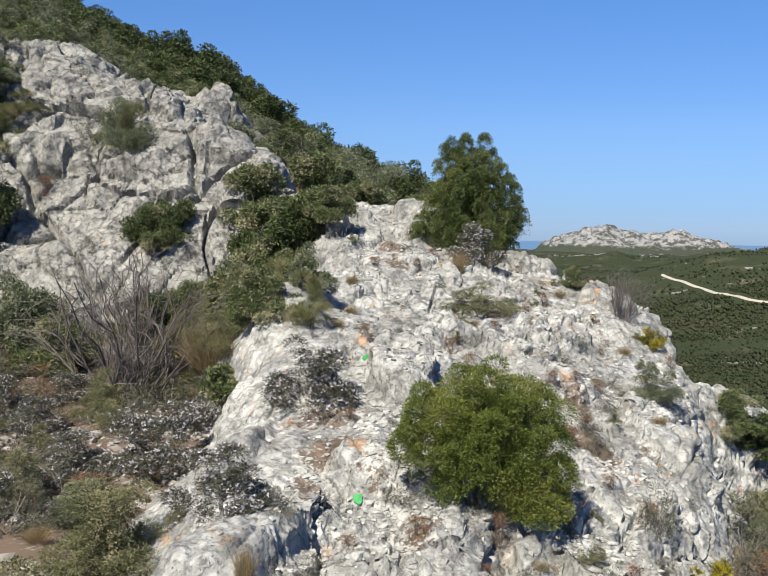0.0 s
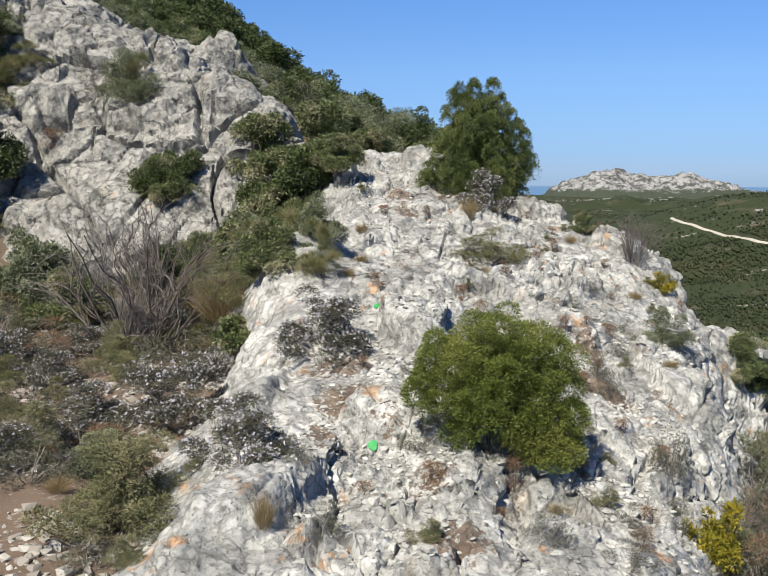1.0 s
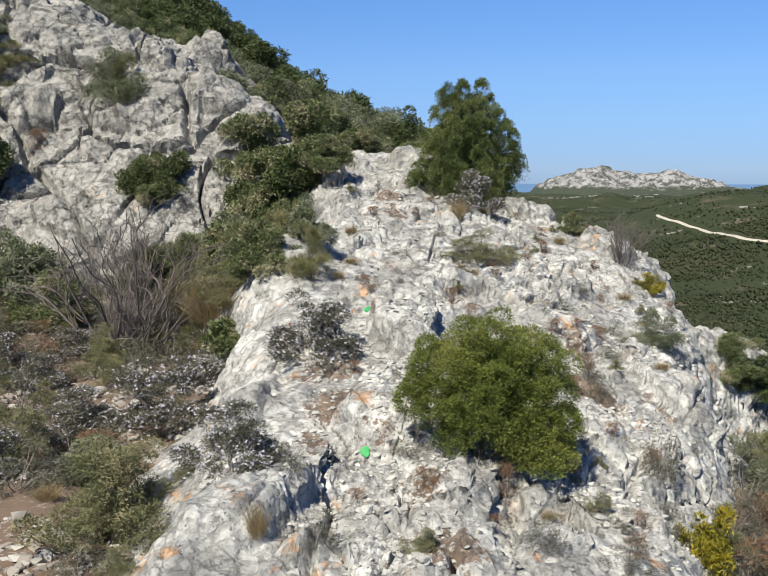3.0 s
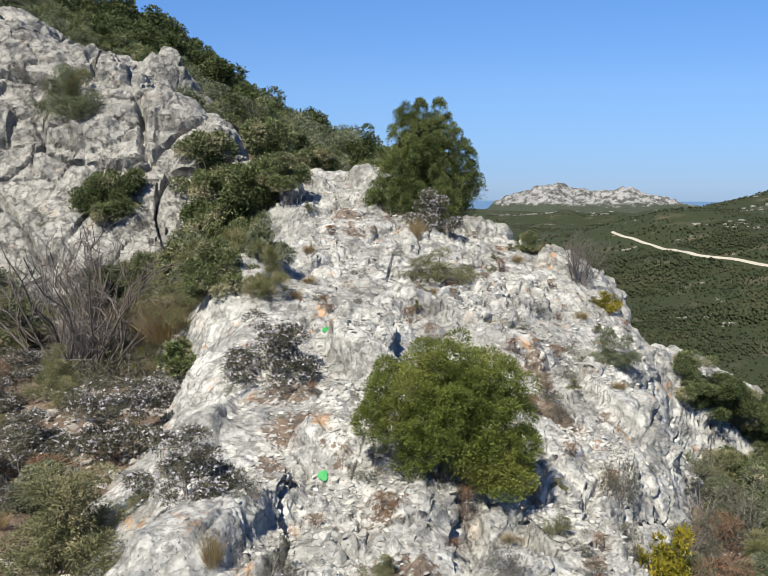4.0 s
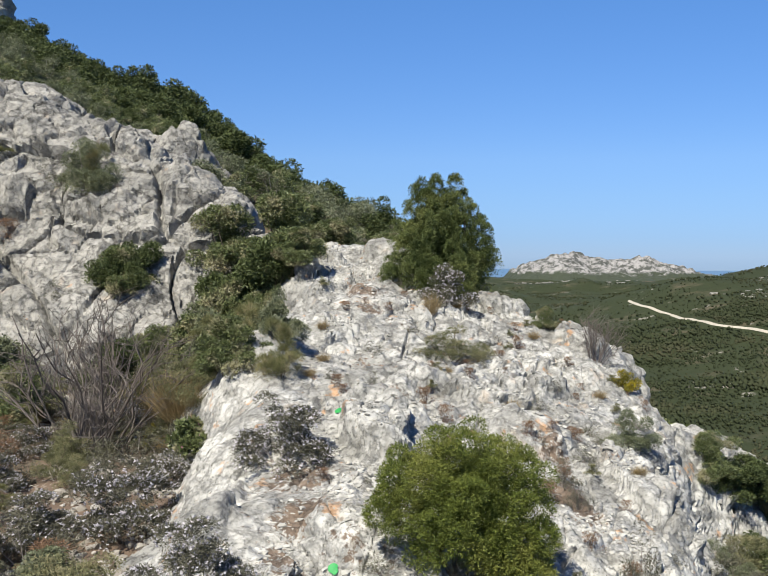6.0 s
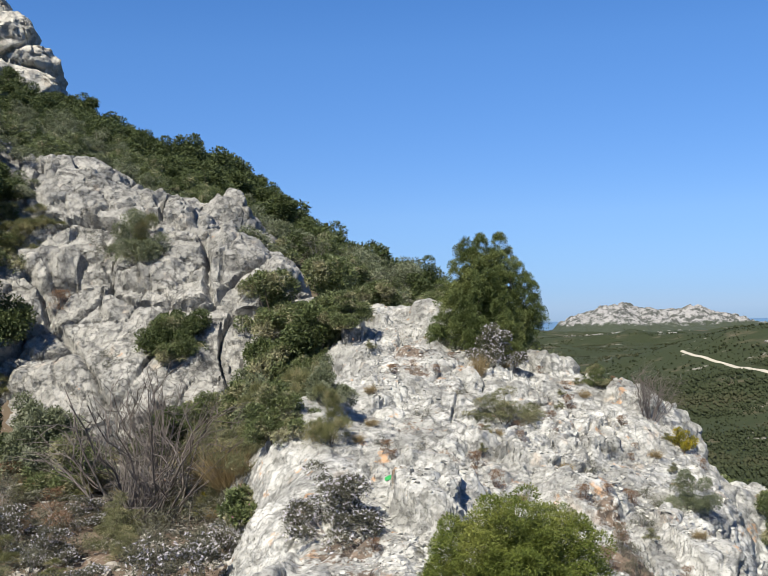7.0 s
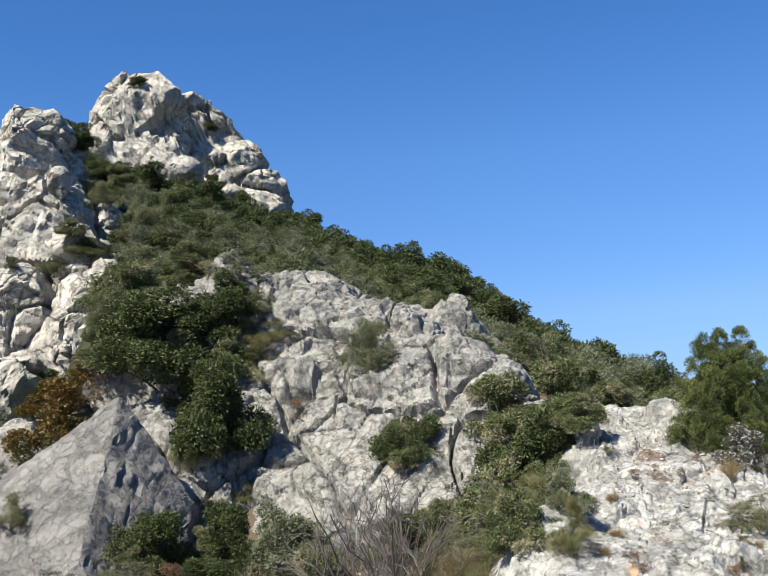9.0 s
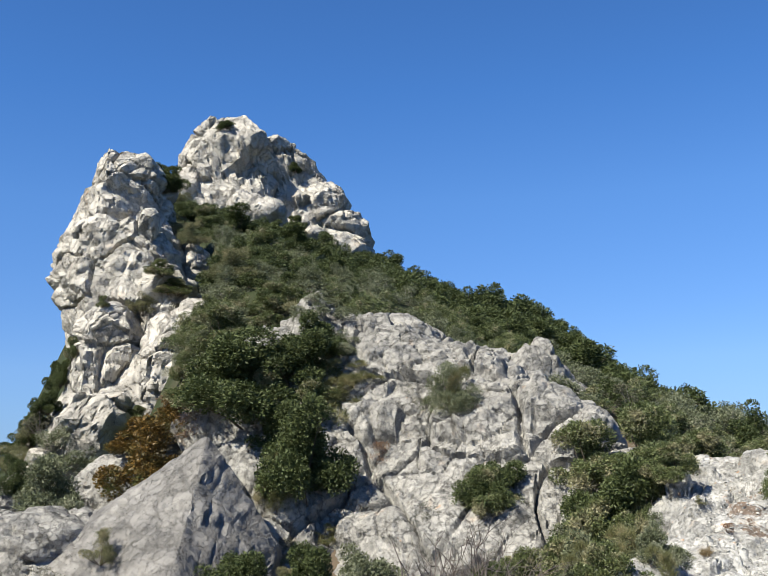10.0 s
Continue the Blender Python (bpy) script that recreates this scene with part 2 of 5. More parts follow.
def lowland(x, y):
    n = fbm(flat(x, y, 0.006), 4, 5).reshape(x.shape)
    h = -60 + 5 * n
    h = h + 76 * np.exp(-0.5 * (((x - 618) / 175) ** 2 + ((y - 1029) / 190) ** 2)) * (1 + 0.06 * n)
    h = h + 24 * np.exp(-((x - 318) / 95) ** 2) * ramp(y, 380, 520) * (1 - ramp(y, 900, 1050))
    h = h + 17 * np.exp(-((x - 420) / 230) ** 2 - ((y - 1560) / 170) ** 2) * (1 + 0.5 * fbm(flat(x, y, 0.011), 3, 12).reshape(x.shape))
    far = np.hypot(x, y)
    h = h + 8 * ramp(far, 800, 1400) * fbm(flat(x, y, 0.0035), 3, 6).reshape(x.shape)
    return h - 30 * ramp(far, 2700, 3300)


def land(x, y):
    x, y = np.asarray(x, float), np.asarray(y, float)
    near = smin(smin(hill(x, y), gully(x, y), 0.9), right_slope(x, y), 0.6)
    rough = 0.10 * fbm(flat(x, y, 0.9), 4, 3).reshape(x.shape) + 0.02 * np.minimum(np.hypot(x, y), 60) * fbm(flat(x, y, 0.12), 3, 4).reshape(x.shape)
    back = ramp(-y, 6, 30)
    near = near * (1 - back) + (0.3 - 0.3 * x) * back
    return smax(near + rough, lowland(x, y), 6.0)


def knoll(x, y, x0, y0, rx, ry, high, turn, seed, edge=0.35):
    """A flat-topped swelling (or hollow) of the rock with a rather steep rim."""
    c, q = math.cos(radians(turn)), math.sin(radians(turn))
    u, v = (x - x0) * c + (y - y0) * q, -(x - x0) * q + (y - y0) * c
    w = 0.22 * fbm(flat(x, y, 2.3), 3, seed).reshape(np.shape(x))
    return high * ramp(1 + w - np.sqrt((u / rx) ** 2 + (v / ry) ** 2), 0, edge)


def spur(x, y):
    """The rocky spur that the path climbs."""
    x, y = np.atleast_1d(np.asarray(x, float)), np.atleast_1d(np.asarray(y, float))
    z = np.interp(y, [0, 4.6, 5.6, 8.0, 9.2, 10.6, 12.5, 14.2, 18], [0.0, 0.0, 0.16, 0.60, 0.82, 1.12, 1.52, 1.90, 2.1])
    left = np.interp(y, [0, 3.8, 5.3, 8.4, 10, 11.5, 13], [-1.0, -1.14, -1.22, -1.22, -1.12, -0.95, -0.8])
    right = np.interp(y, [0, 4, 4.8, 5.5, 6.7, 8.3, 9.5, 11.6, 14], [1.2, 1.4, 1.6, 1.88, 2.35, 2.9, 3.2, 3.3, 3.4])
    z = z - 0.20 * np.maximum(0, x - 0.4) - 0.05 * np.maximum(0, x - 1.2)
    wob = 0.25 * vnoise(flat(x, y, 1.1), 8).reshape(x.shape)
    z = z - 2.0 * smax(left + wob - x, np.zeros_like(x), 0.45)
    z = z - 3.2 * smax(x - right + 0.7 * wob, np.zeros_like(x), 0.25)
    z = z + 0.12 * fbm(flat(x, y, 0.75), 3, 9).reshape(x.shape) * ramp(y, 3, 5)
    z = z + knoll(x, y, -0.66, 4.40, 0.30, 0.95, 0.17, -20, 71) + knoll(x, y, -0.98, 6.4, 0.30, 1.2, 0.12, 4, 72)
    z = z + knoll(x, y, 0.16, 7.05, 0.32, 0.55, 0.20, 8, 73) + knoll(x, y, -0.78, 12.3, 0.34, 0.42, 0.24, 0, 74) + knoll(x, y, -0.05, 5.55, 0.32, 0.52, 0.17, 6, 75, 0.6)
    z = z + knoll(x, y, 1.85, 12.0, 0.30, 0.36, 0.16, 0, 76) + knoll(x, y, 2.75, 11.2, 0.36, 0.5, 0.18, 0, 77) + knoll(x, y, 1.75, 9.5, 0.5, 0.4, 0.14, 20, 78)
    z = z + knoll(x, y, 1.0, 8.6, 0.5, 0.35, 0.10, -15, 79) + knoll(x, y, 1.45, 7.7, 0.4, 0.4, 0.12, 30, 80) + knoll(x, y, 2.2, 7.2, 0.35, 0.7, 0.14, 10, 81)
    z = z - knoll(x, y, 0.62, 4.55, 0.10, 0.5, 0.16, -8, 82, 0.6) - knoll(x, y, 0.95, 4.75, 0.08, 0.45, 0.18, 12, 83, 0.6) + knoll(x, y, 0.36, 4.65, 0.16, 0.3, 0.10, 0, 84)
    z = z + knoll(x, y, -0.35, 13.3, 0.35, 0.4, 0.16, 10, 85) + knoll(x, y, 0.55, 13.7, 0.45, 0.4, 0.14, 0, 86) + knoll(x, y, -0.5, 11.5, 0.3, 0.35, 0.14, 0, 87) + knoll(x, y, -0.8, 9.2, 0.26, 0.6, 0.12, 0, 88)
    z = z - 0.9 * np.maximum(0, y - 12.0) * ramp(x, 1.0, 2.2)
    z = z - 0.5 * np.maximum(0, y - 14.6) - 1.5 * np.maximum(0, -0.8 - y)
    # low ridge that leaves the spur and runs down the slope
    mid = 10.5 + 0.55 * (x - 3.9)
    ridge = 0.28 - 0.57 * (x - 3.16) - 1.7 * np.maximum(0, mid - 0.4 - y) - 0.8 * np.maximum(0, y - mid - 0.4) - 3.0 * np.maximum(0, x - 6.2)
    ridge = ridge + 0.22 * fbm(flat(x, y, 0.9), 3, 19).reshape(x.shape)
    return np.where(x > 2.4, smax(z, ridge - 4.0 * np.maximum(0, 2.9 - x), 0.2), z)


def outcrop(x, y):
    """The rock face over the gully."""
    x, y = np.asarray(x, float), np.asarray(y, float)
    face = 0.15 + 1.0 * (y - 12.55) + 0.06 * (x + 4) ** 2 * (x < -4)
    z = smin(hill(x, y) + 0.45, face, 0.5)
    z = z + 0.28 * fbm(flat(x, y, 0.55), 3, 21).reshape(x.shape)
    edge = np.maximum(0, x + 1.9 + 0.15 * (y - 15)) + np.maximum(0, -7.3 - x) + 0.8 * np.maximum(0, y - 18.0)
    return z - 1.1 * edge


def shards(p, seed, planes=5):
    """Cell noise of points (n, 3) as angular blocks: the gap to the next block, a random number of the block, and how far its broken faces fall from its middle."""
    b = np.floor(p).astype(np.int64)
    f1, f2 = np.full(len(p), 9.0), np.full(len(p), 9.0)
    at, off = np.zeros((len(p), 3), np.int64), np.zeros((len(p), 3))
    for dx in (-1, 0, 1):
        for dy in (-1, 0, 1):
            for dz in (-1, 0, 1):
                c = b + (dx, dy, dz)
                h = np.stack([_hash(c[:, 0], c[:, 1], c[:, 2], seed + q) / 4294967296.0 for q in (1, 2, 3)], 1)
                o = p - c - h
                d = np.sqrt((o * o).sum(1))
                near = d < f1
                f2 = np.where(near, f1, np.minimum(f2, d))
                at[near], off[near] = c[near], o[near]
                f1 = np.minimum(f1, d)
    fall = np.full(len(p), -9.0)
    for k in range(planes):
        n = unit(np.stack([_hash(at[:, 0], at[:, 1], at[:, 2], seed + 20 + 3 * k + q) / 2147483648.0 - 1 for q in range(3)], 1))
        fall = np.maximum(fall, (off * n).sum(1))
    return f2 - f1, _hash(at[:, 0], at[:, 1], at[:, 2], seed + 9) / 2147483648.0 - 1, fall


def lumps(p, sizes, seed):
    """Relief of broken limestone: angular blocks with flat broken faces and open joints, at several sizes."""
    d = np.zeros(len(p))
    warp = np.stack([vnoise(p * 1.3, seed + 31), vnoise(p * 1.3, seed + 32), vnoise(p * 1.3, seed + 33)], 1) * 0.16
    for k, (size, step, crack) in enumerate(sizes):    # size of the blocks, their height, steepness of the joints
        gap, rnd, fall = shards((p + warp * min(1, size * 2)) / size * np.array([1.0, 0.85, 1.25]), seed + 7 * k)
        d += step * np.minimum(crack * gap, np.maximum(0.22, 0.85 + 0.45 * rnd - 1.9 * fall)) - 0.35 * step
        if k < 2:
            d -= 0.25 * step * np.exp(-(gap / 0.03) ** 2)
    return d


def rock_sheet(name, fn, xs, ys, sizes, seed, mat, label, category, margin=0.35, grain=0.012, soften=None, blocks=0.0, span=None):
    """A sheet of broken rock over fn; with span, xs run from 0 to 1 across the width that it gives for each y."""
    nu, nv = len(xs), len(ys)
    gx, gy = np.meshgrid(xs, ys, indexing="ij")
    if span:
        lo, hi = span(gy)
        gx = lo + (hi - lo) * gx
    gz = fn(gx, gy)
    v = np.stack([gx, gy, gz], -1).reshape(-1, 3)
    keep = (gz > land(gx, gy) - margin).ravel()
    n = normals_of(v, nu, nv)
    amount = np.ones(len(v)) if soften is None else soften(v)
    live = np.nonzero(keep)[0]
    d = np.zeros(len(v))
    calm = 0.45 + 0.55 * ramp(fbm(v[live] * 0.9, 3, seed + 60), -0.3, 0.3)
    d[live] = lumps(v[live], sizes, seed) * amount[live] * calm + grain * fbm(v[live] * 9, 3, seed + 3)
    smooth = v
    v = v + n * d[:, None]
    faces = grid_faces(nu, nv, keep)
    if not blocks:
        return put(name, mesh_of(name, *tidy(v, faces), crease=24), mat, None, label, category)
    ob = thing(name, (0, 0, 0), label, category)
    ident = np.round(cells(smooth[faces].mean(1) / blocks, seed)[1], 9)
    for one in np.unique(ident):
        put("block", mesh_of("block", *tidy(v, faces[ident == one]), crease=24), mat, ob)
    return ob


# ground: one sheet to the horizon, finer towards the viewpoint
def ground_sheet():
    az = np.radians(np.concatenate([np.arange(-180, -50, 3.0), np.arange(-50, 32, 0.25), np.linspace(32, 180, 50)]))
    r = np.concatenate([[0.05], np.geomspace(1.0, 4800, 250)])
    a, d = np.meshgrid(az, r, indexing="ij")
    x, y = d * np.sin(a), d * np.cos(a)
    z = land(x, y)
    under = spur(x, y)
    z = z - np.where(d < 17, 0.7 * ramp(under - z, -0.03, 0.35), 0)
    z = np.where((d < 17) & (under < z + 0.4) & (under > z), np.minimum(z, under - 0.12), z)
    v = np.stack([x, y, z], -1).reshape(-1, 3)
    return mesh_of("ground", v, grid_faces(len(az), len(r))[:, ::-1])


def ground_material():
    """Reddish stony soil near by, scrub and pine green on the far slopes, bare pale rock on patches."""
    m, nt, p = material("ground_cover")
    n1, n2 = noise_node(nt, 1.2, 5, 0.6), noise_node(nt, 14, 6, 0.75)
    c = mix(nt, n1, (0.091, 0.064, 0.046), (0.175, 0.13, 0.098))
    c = mix(nt, steps(nt, n2, [(0.57, grey(0)), (0.64, grey(0.9))]), c, (0.301, 0.28, 0.252))
    tc = nt.nodes.new("ShaderNodeTexCoord")
    vl = nt.nodes.new("ShaderNodeVectorMath")
    vl.operation = "LENGTH"
    nt.links.new(tc.outputs["Object"], vl.inputs[0])
    mr = node(nt, "ShaderNodeMapRange")
    mr.inputs["From Min"].default_value, mr.inputs["From Max"].default_value = 10, 24
    nt.links.new(vl.outputs["Value"], mr.inputs["Value"])
    w1, w2 = noise_node(nt, 0.02, 6, 0.65), noise_node(nt, 0.12, 5, 0.7)
    scrub = mix(nt, w2, (0.018, 0.025, 0.011), (0.036, 0.045, 0.02))
    scrub = mix(nt, steps(nt, noise_node(nt, 2.2, 6, 0.7), [(0.5, grey(0)), (0.66, grey(0.45))]), scrub, (0.059, 0.052, 0.032))
    scrub = mix(nt, steps(nt, w1, [(0.55, grey(0)), (0.68, grey(0.8))]), scrub, (0.105, 0.087, 0.059))
    w3 = noise_node(nt, 0.03, 6, 0.72)
    scrub = mix(nt, steps(nt, w3, [(0.62, grey(0)), (0.66, grey(0.85))]), scrub, (0.231, 0.213, 0.189))
    c = mix(nt, mr.outputs["Result"], c, scrub)
    nt.links.new(c, p.inputs["Base Color"])
    p.inputs["Roughness"].default_value = 0.95
    p.inputs["Specular IOR Level"].default_value = 0.1
    bump(nt, p, n2, 0.7, 0.03)
    return m


put("ground", ground_sheet(), ground_material(), None, "stony reddish soil falling to a wooded valley", "ground", kind="structure")

# sea behind the hills
def sea():
    a = np.radians(np.linspace(-60, 60, 121))
    r = np.array([2600, 3200, 3800, 4400, 4950.0])
    g, d = np.meshgrid(a, r, indexing="ij")
    v = np.stack([d * np.sin(g), d * np.cos(g), np.full_like(g, -66.0)], -1).reshape(-1, 3)
    m, nt, p = material("sea_water")
    n = noise_node(nt, 0.02, 4, 0.6)
    # base colours lifted towards pale blue to hold the distance haze
    nt.links.new(mix(nt, n, (0.085, 0.145, 0.215), (0.10, 0.165, 0.235)), p.inputs["Base Color"])
    p.inputs["Roughness"].default_value = 0.35
    bump(nt, p, n, 0.3, 2.0)
    put("water", mesh_of("water", v, grid_faces(121, 5)[:, ::-1]), m, None, "hazy blue sea on the horizon", "sea", kind="structure")


sea()


POCKETS = [(-0.35, 4.94, 0.20), (-0.40, 4.02, 0.20), (-0.39, 6.50, 0.28), (0.21, 5.23, 0.18), (-0.04, 5.23, 0.15), (0.24, 4.71, 0.22), (0.64, 4.84, 0.20), (0.20, 3.96, 0.24), (0.09, 9.12, 0.28),
           (0.18, 12.27, 0.42), (0.12, 10.6, 0.25), (0.10, 11.4, 0.3), (1.56, 6.71, 0.22), (1.56, 7.43, 0.2), (-0.30, 5.7, 0.2), (0.35, 8.1, 0.2)]


def soil_mask(v):
    """Where earth lies on the spur: in pockets along the path and scattered ones elsewhere."""
    near = np.zeros(len(v))
    for x, y, r in POCKETS:
        near = np.maximum(near, np.exp(-((v[:, 0] - x) / r) ** 2 - ((v[:, 1] - y) / (1.3 * r)) ** 2))
    q = v * np.array([1.0, 0.7, 0.4])
    return np.clip(0.02 + 0.50 * near + 0.22 * fbm(q * 2.1, 3, 51) + 0.08 * ramp(v[:, 0], 0.2, 0.8), 0, 1)


def smooth_slabs(v):
    """Smoother, less broken rock on the flank over the gully."""
    s = ramp(v[:, 0], -0.55, -0.25) + ramp(v[:, 1], 10.0, 11.0)
    return np.clip(0.3 + 0.7 * s, 0, 1)


def spur_width(y):
    return np.interp(y, [0, 4, 8, 13], [-1.9, -1.9, -2.2, -2.2]), np.interp(y, [0, 4, 5.5, 6.7, 8.3, 9.5, 14], [2.6, 2.8, 3.3, 3.9, 5.2, 6.4, 6.8])


SPUR = rock_sheet("rock_spur", spur, np.linspace(0, 1, 720),
           np.concatenate([np.arange(-3.0, 2.6, 0.08), 0.010 * (np.exp(0.0032 * np.arange(0, 490)) - 1) / 0.0032 + 2.6]), [(0.8, 0.14, 4), (0.3, 0.095, 3.5), (0.12, 0.036, 3), (0.05, 0.010, 3)], 100, M_SPUR,
           "broken white limestone spur with worn path", "rock", soften=smooth_slabs, span=spur_width)
_sv = np.empty(len(SPUR.data.vertices) * 3, np.float32)
SPUR.data.vertices.foreach_get("co", _sv)
SPUR.data.attributes.new("soil", "FLOAT", "POINT").data.foreach_set("value", soil_mask(_sv.reshape(-1, 3).astype(float)).astype(np.float32))
OUTCROP = rock_sheet("rock_outcrop", outcrop, np.arange(-9.5, -0.5, 0.028), np.arange(11.8, 19.5, 0.026), [(1.5, 0.46, 4.5), (0.6, 0.18, 4), (0.24, 0.055, 3), (0.11, 0.020, 3)], 200, M_FACE,
           "grey fissured limestone face above the gully", "rock", grain=0.02, blocks=1.2)


# ---------- crags ----------
def cube_sphere(n):
    t = np.tan(np.linspace(-1, 1, n) * math.pi / 4)
    a, b = np.meshgrid(t, t, indexing="ij")
    one = np.ones_like(a)
    vs, fs = [], []
    for k, s in enumerate([(one, a, b), (-one, b, a), (b, one, a), (a, -one, b), (a, b, one), (b, a, -one)]):
        v = np.stack(s, -1).reshape(-1, 3)
        vs.append(v / np.linalg.norm(v, axis=1, keepdims=True))
        fs.append(grid_faces(n, n) + k * n * n)
    v, f = np.concatenate(vs), np.concatenate(fs)
    _, first, inv = np.unique(np.round(v, 6), axis=0, return_index=True, return_inverse=True)
    return v[first], inv.reshape(-1)[f]


def lobe(centre, radii, n, sizes, seed, square=3.0, turn=0.0):
    v, f = cube_sphere(n)
    k = (np.abs(v) ** square).sum(1) ** (-1 / square)
    u = v * k[:, None] * np.array(radii)
    c, s = math.cos(radians(turn)), math.sin(radians(turn))
    u = np.stack([u[:, 0] * c - u[:, 1] * s, u[:, 0] * s + u[:, 1] * c, u[:, 2]], 1)
    nrm = v / np.array(radii)
    nrm /= np.linalg.norm(nrm, axis=1, keepdims=True)
    w = u + np.array(centre)
    big = min(radii)
    d = lumps(w, sizes, seed) + 0.10 * big * fbm(w / big * 1.1, 3, seed + 5) - 0.08 * big
    return w + nrm * d[:, None], f


def wedge(name, pts, cuts, sizes, seed, mat, label="", parent=None, rough=0.05, soft=2):
    """A boulder: the hull of a few corners, cut fine and broken up."""
    bm = bmesh.new()
    for q in pts:
        bm.verts.new(q)
    res = bmesh.ops.convex_hull(bm, input=bm.verts)
    bmesh.ops.delete(bm, geom=[g for g in res["geom_interior"] if isinstance(g, bmesh.types.BMVert)], context="VERTS")
    bmesh.ops.triangulate(bm, faces=bm.faces)
    for _ in range(cuts):
        bmesh.ops.subdivide_edges(bm, edges=bm.edges, cuts=1, use_grid_fill=True)
    for _ in range(soft):
        bmesh.ops.smooth_vert(bm, verts=bm.verts, factor=0.5, use_axis_x=True, use_axis_y=True, use_axis_z=True)
    bm.normal_update()
    v = np.array([q.co for q in bm.verts])
    n = np.array([q.normal for q in bm.verts])
    v = v + n * (lumps(v, sizes, seed) + rough * fbm(v * 1.5, 4, seed))[:, None]
    f = np.array([[q.index for q in face.verts] for face in bm.faces])
    bm.free()
    return put(name, mesh_of(name, v, f, crease=24), mat, parent, label, "" if parent else "rock")

def buttress(parent, dist, levels, depth, sizes, seed, cuts=5):
    """A rock mass as a hull over cross-sections (height, left end, right end), set across the line to the crags."""
    rng = np.random.default_rng(seed)
    a = radians(-33.0)
    ahead, right = np.array([math.sin(a), math.cos(a)]), np.array([math.cos(a), -math.sin(a)])
    pts = []
    for z, lo, hi in levels:
        w = hi - lo
        for f, back in ((0.0, 0.6), (0.2, 0.0), (0.8, 0.0), (1.0, 0.55), (0.85, 1.5), (0.15, 1.5)):
            q = right * (lo + w * f) + ahead * (dist + depth * (back + rng.uniform(-0.16, 0.16)))
            pts.append((q[0] - parent.location.x, q[1] - parent.location.y, z + rng.uniform(-0.05, 0.05) * depth))
    return wedge("buttress", pts, cuts, sizes, seed, M_CRAG, "", parent, 0.02 * depth, 1)


def crags():
    ob = thing("rock_tower", (-22, 34, 0), "tall pale limestone tower with fissured sides", "rock")
    joints = [(2.6, 0.60, 3.5), (0.9, 0.18, 3.5), (0.35, 0.03, 3)]
    buttress(ob, 42, [(10.6, -3.9, 1.2), (13.2, -3.2, 1.0), (14.8, -2.8, 0.9), (16.2, -2.6, 0.2)], 4, joints, 301)
    buttress(ob, 40, [(6.4, -3.4, 1.6), (8.9, -3.8, 1.8), (10.1, -4.3, 1.6), (12.2, -3.8, 0.8)], 4, joints, 302)
    buttress(ob, 39, [(6.8, -0.9, 2.5), (8.4, -0.6, 2.3), (9.6, -0.4, 1.8), (10.4, 0.0, 1.2)], 3, joints, 303)
    buttress(ob, 37, [(2.5, -3.6, 0.6), (5.6, -3.3, 0.2), (7.4, -2.8, -0.2), (8.2, -2.0, -0.6)], 3.5, joints, 304)
    buttress(ob, 35, [(3.0, -1.2, 2.2), (6.0, -0.8, 2.5), (7.2, 0.0, 2.7), (7.9, 1.0, 2.6)], 3, joints, 305)
    buttress(ob, 31.5, [(0.5, -4.6, 0.8), (2.8, -4.0, 0.2), (3.6, -3.6, -0.1), (4.4, -2.7, -0.6)], 3, joints, 306)
    buttress(ob, 43, [(9.0, 0.2, 4.0), (11.0, 0.4, 3.4), (12.2, 0.8, 2.2)], 3, joints, 307)
    ob = thing("rock_peak", (-38, 76, 0), "rounded pale limestone summit crag", "rock")
    joints = [(5.5, 1.4, 4), (1.9, 0.40, 3.5), (0.75, 0.07, 3)]
    buttress(ob, 84, [(17.0, 0.5, 15.0), (26.0, 1.6, 13.0), (31.0, 2.2, 11.0), (34.0, 4.0, 9.8)], 7, joints, 341)
    buttress(ob, 86, [(17.0, 6.5, 18.5), (27.2, 8.4, 18.6), (30.6, 8.8, 16.8), (32.7, 9.2, 13.6)], 7, joints, 342)
    buttress(ob, 85, [(16.0, 10.0, 23.0), (21.0, 11.0, 22.0), (23.4, 11.5, 21.0), (27.4, 11.8, 18.6)], 6, joints, 343)
    buttress(ob, 80, [(14.0, 2.0, 15.0), (20.0, 3.0, 14.0), (24.5, 4.5, 12.0)], 6, joints, 344)


crags()


for _c, _r, _t, _k in (((-9.4, 11.2, 0.75), (1.3, 1.0, 0.7), 20, 410), ((-10.9, 12.2, 0.75), (1.0, 0.8, 0.6), -15, 420), ((-12.2, 14.6, 1.2), (1.2, 0.9, 0.55), 35, 430), ((-10.6, 16.0, 1.5), (1.3, 1.0, 0.8), 0, 440)):
    _v, _f = lobe(_c, _r, 26, [(0.8, 0.14, 4), (0.3, 0.06, 3)], _k, 3.0, _t)
    put("boulder", mesh_of("boulder", _v, _f, crease=24), M_FACE, None, "rounded grey limestone boulder on the slope", "rock")
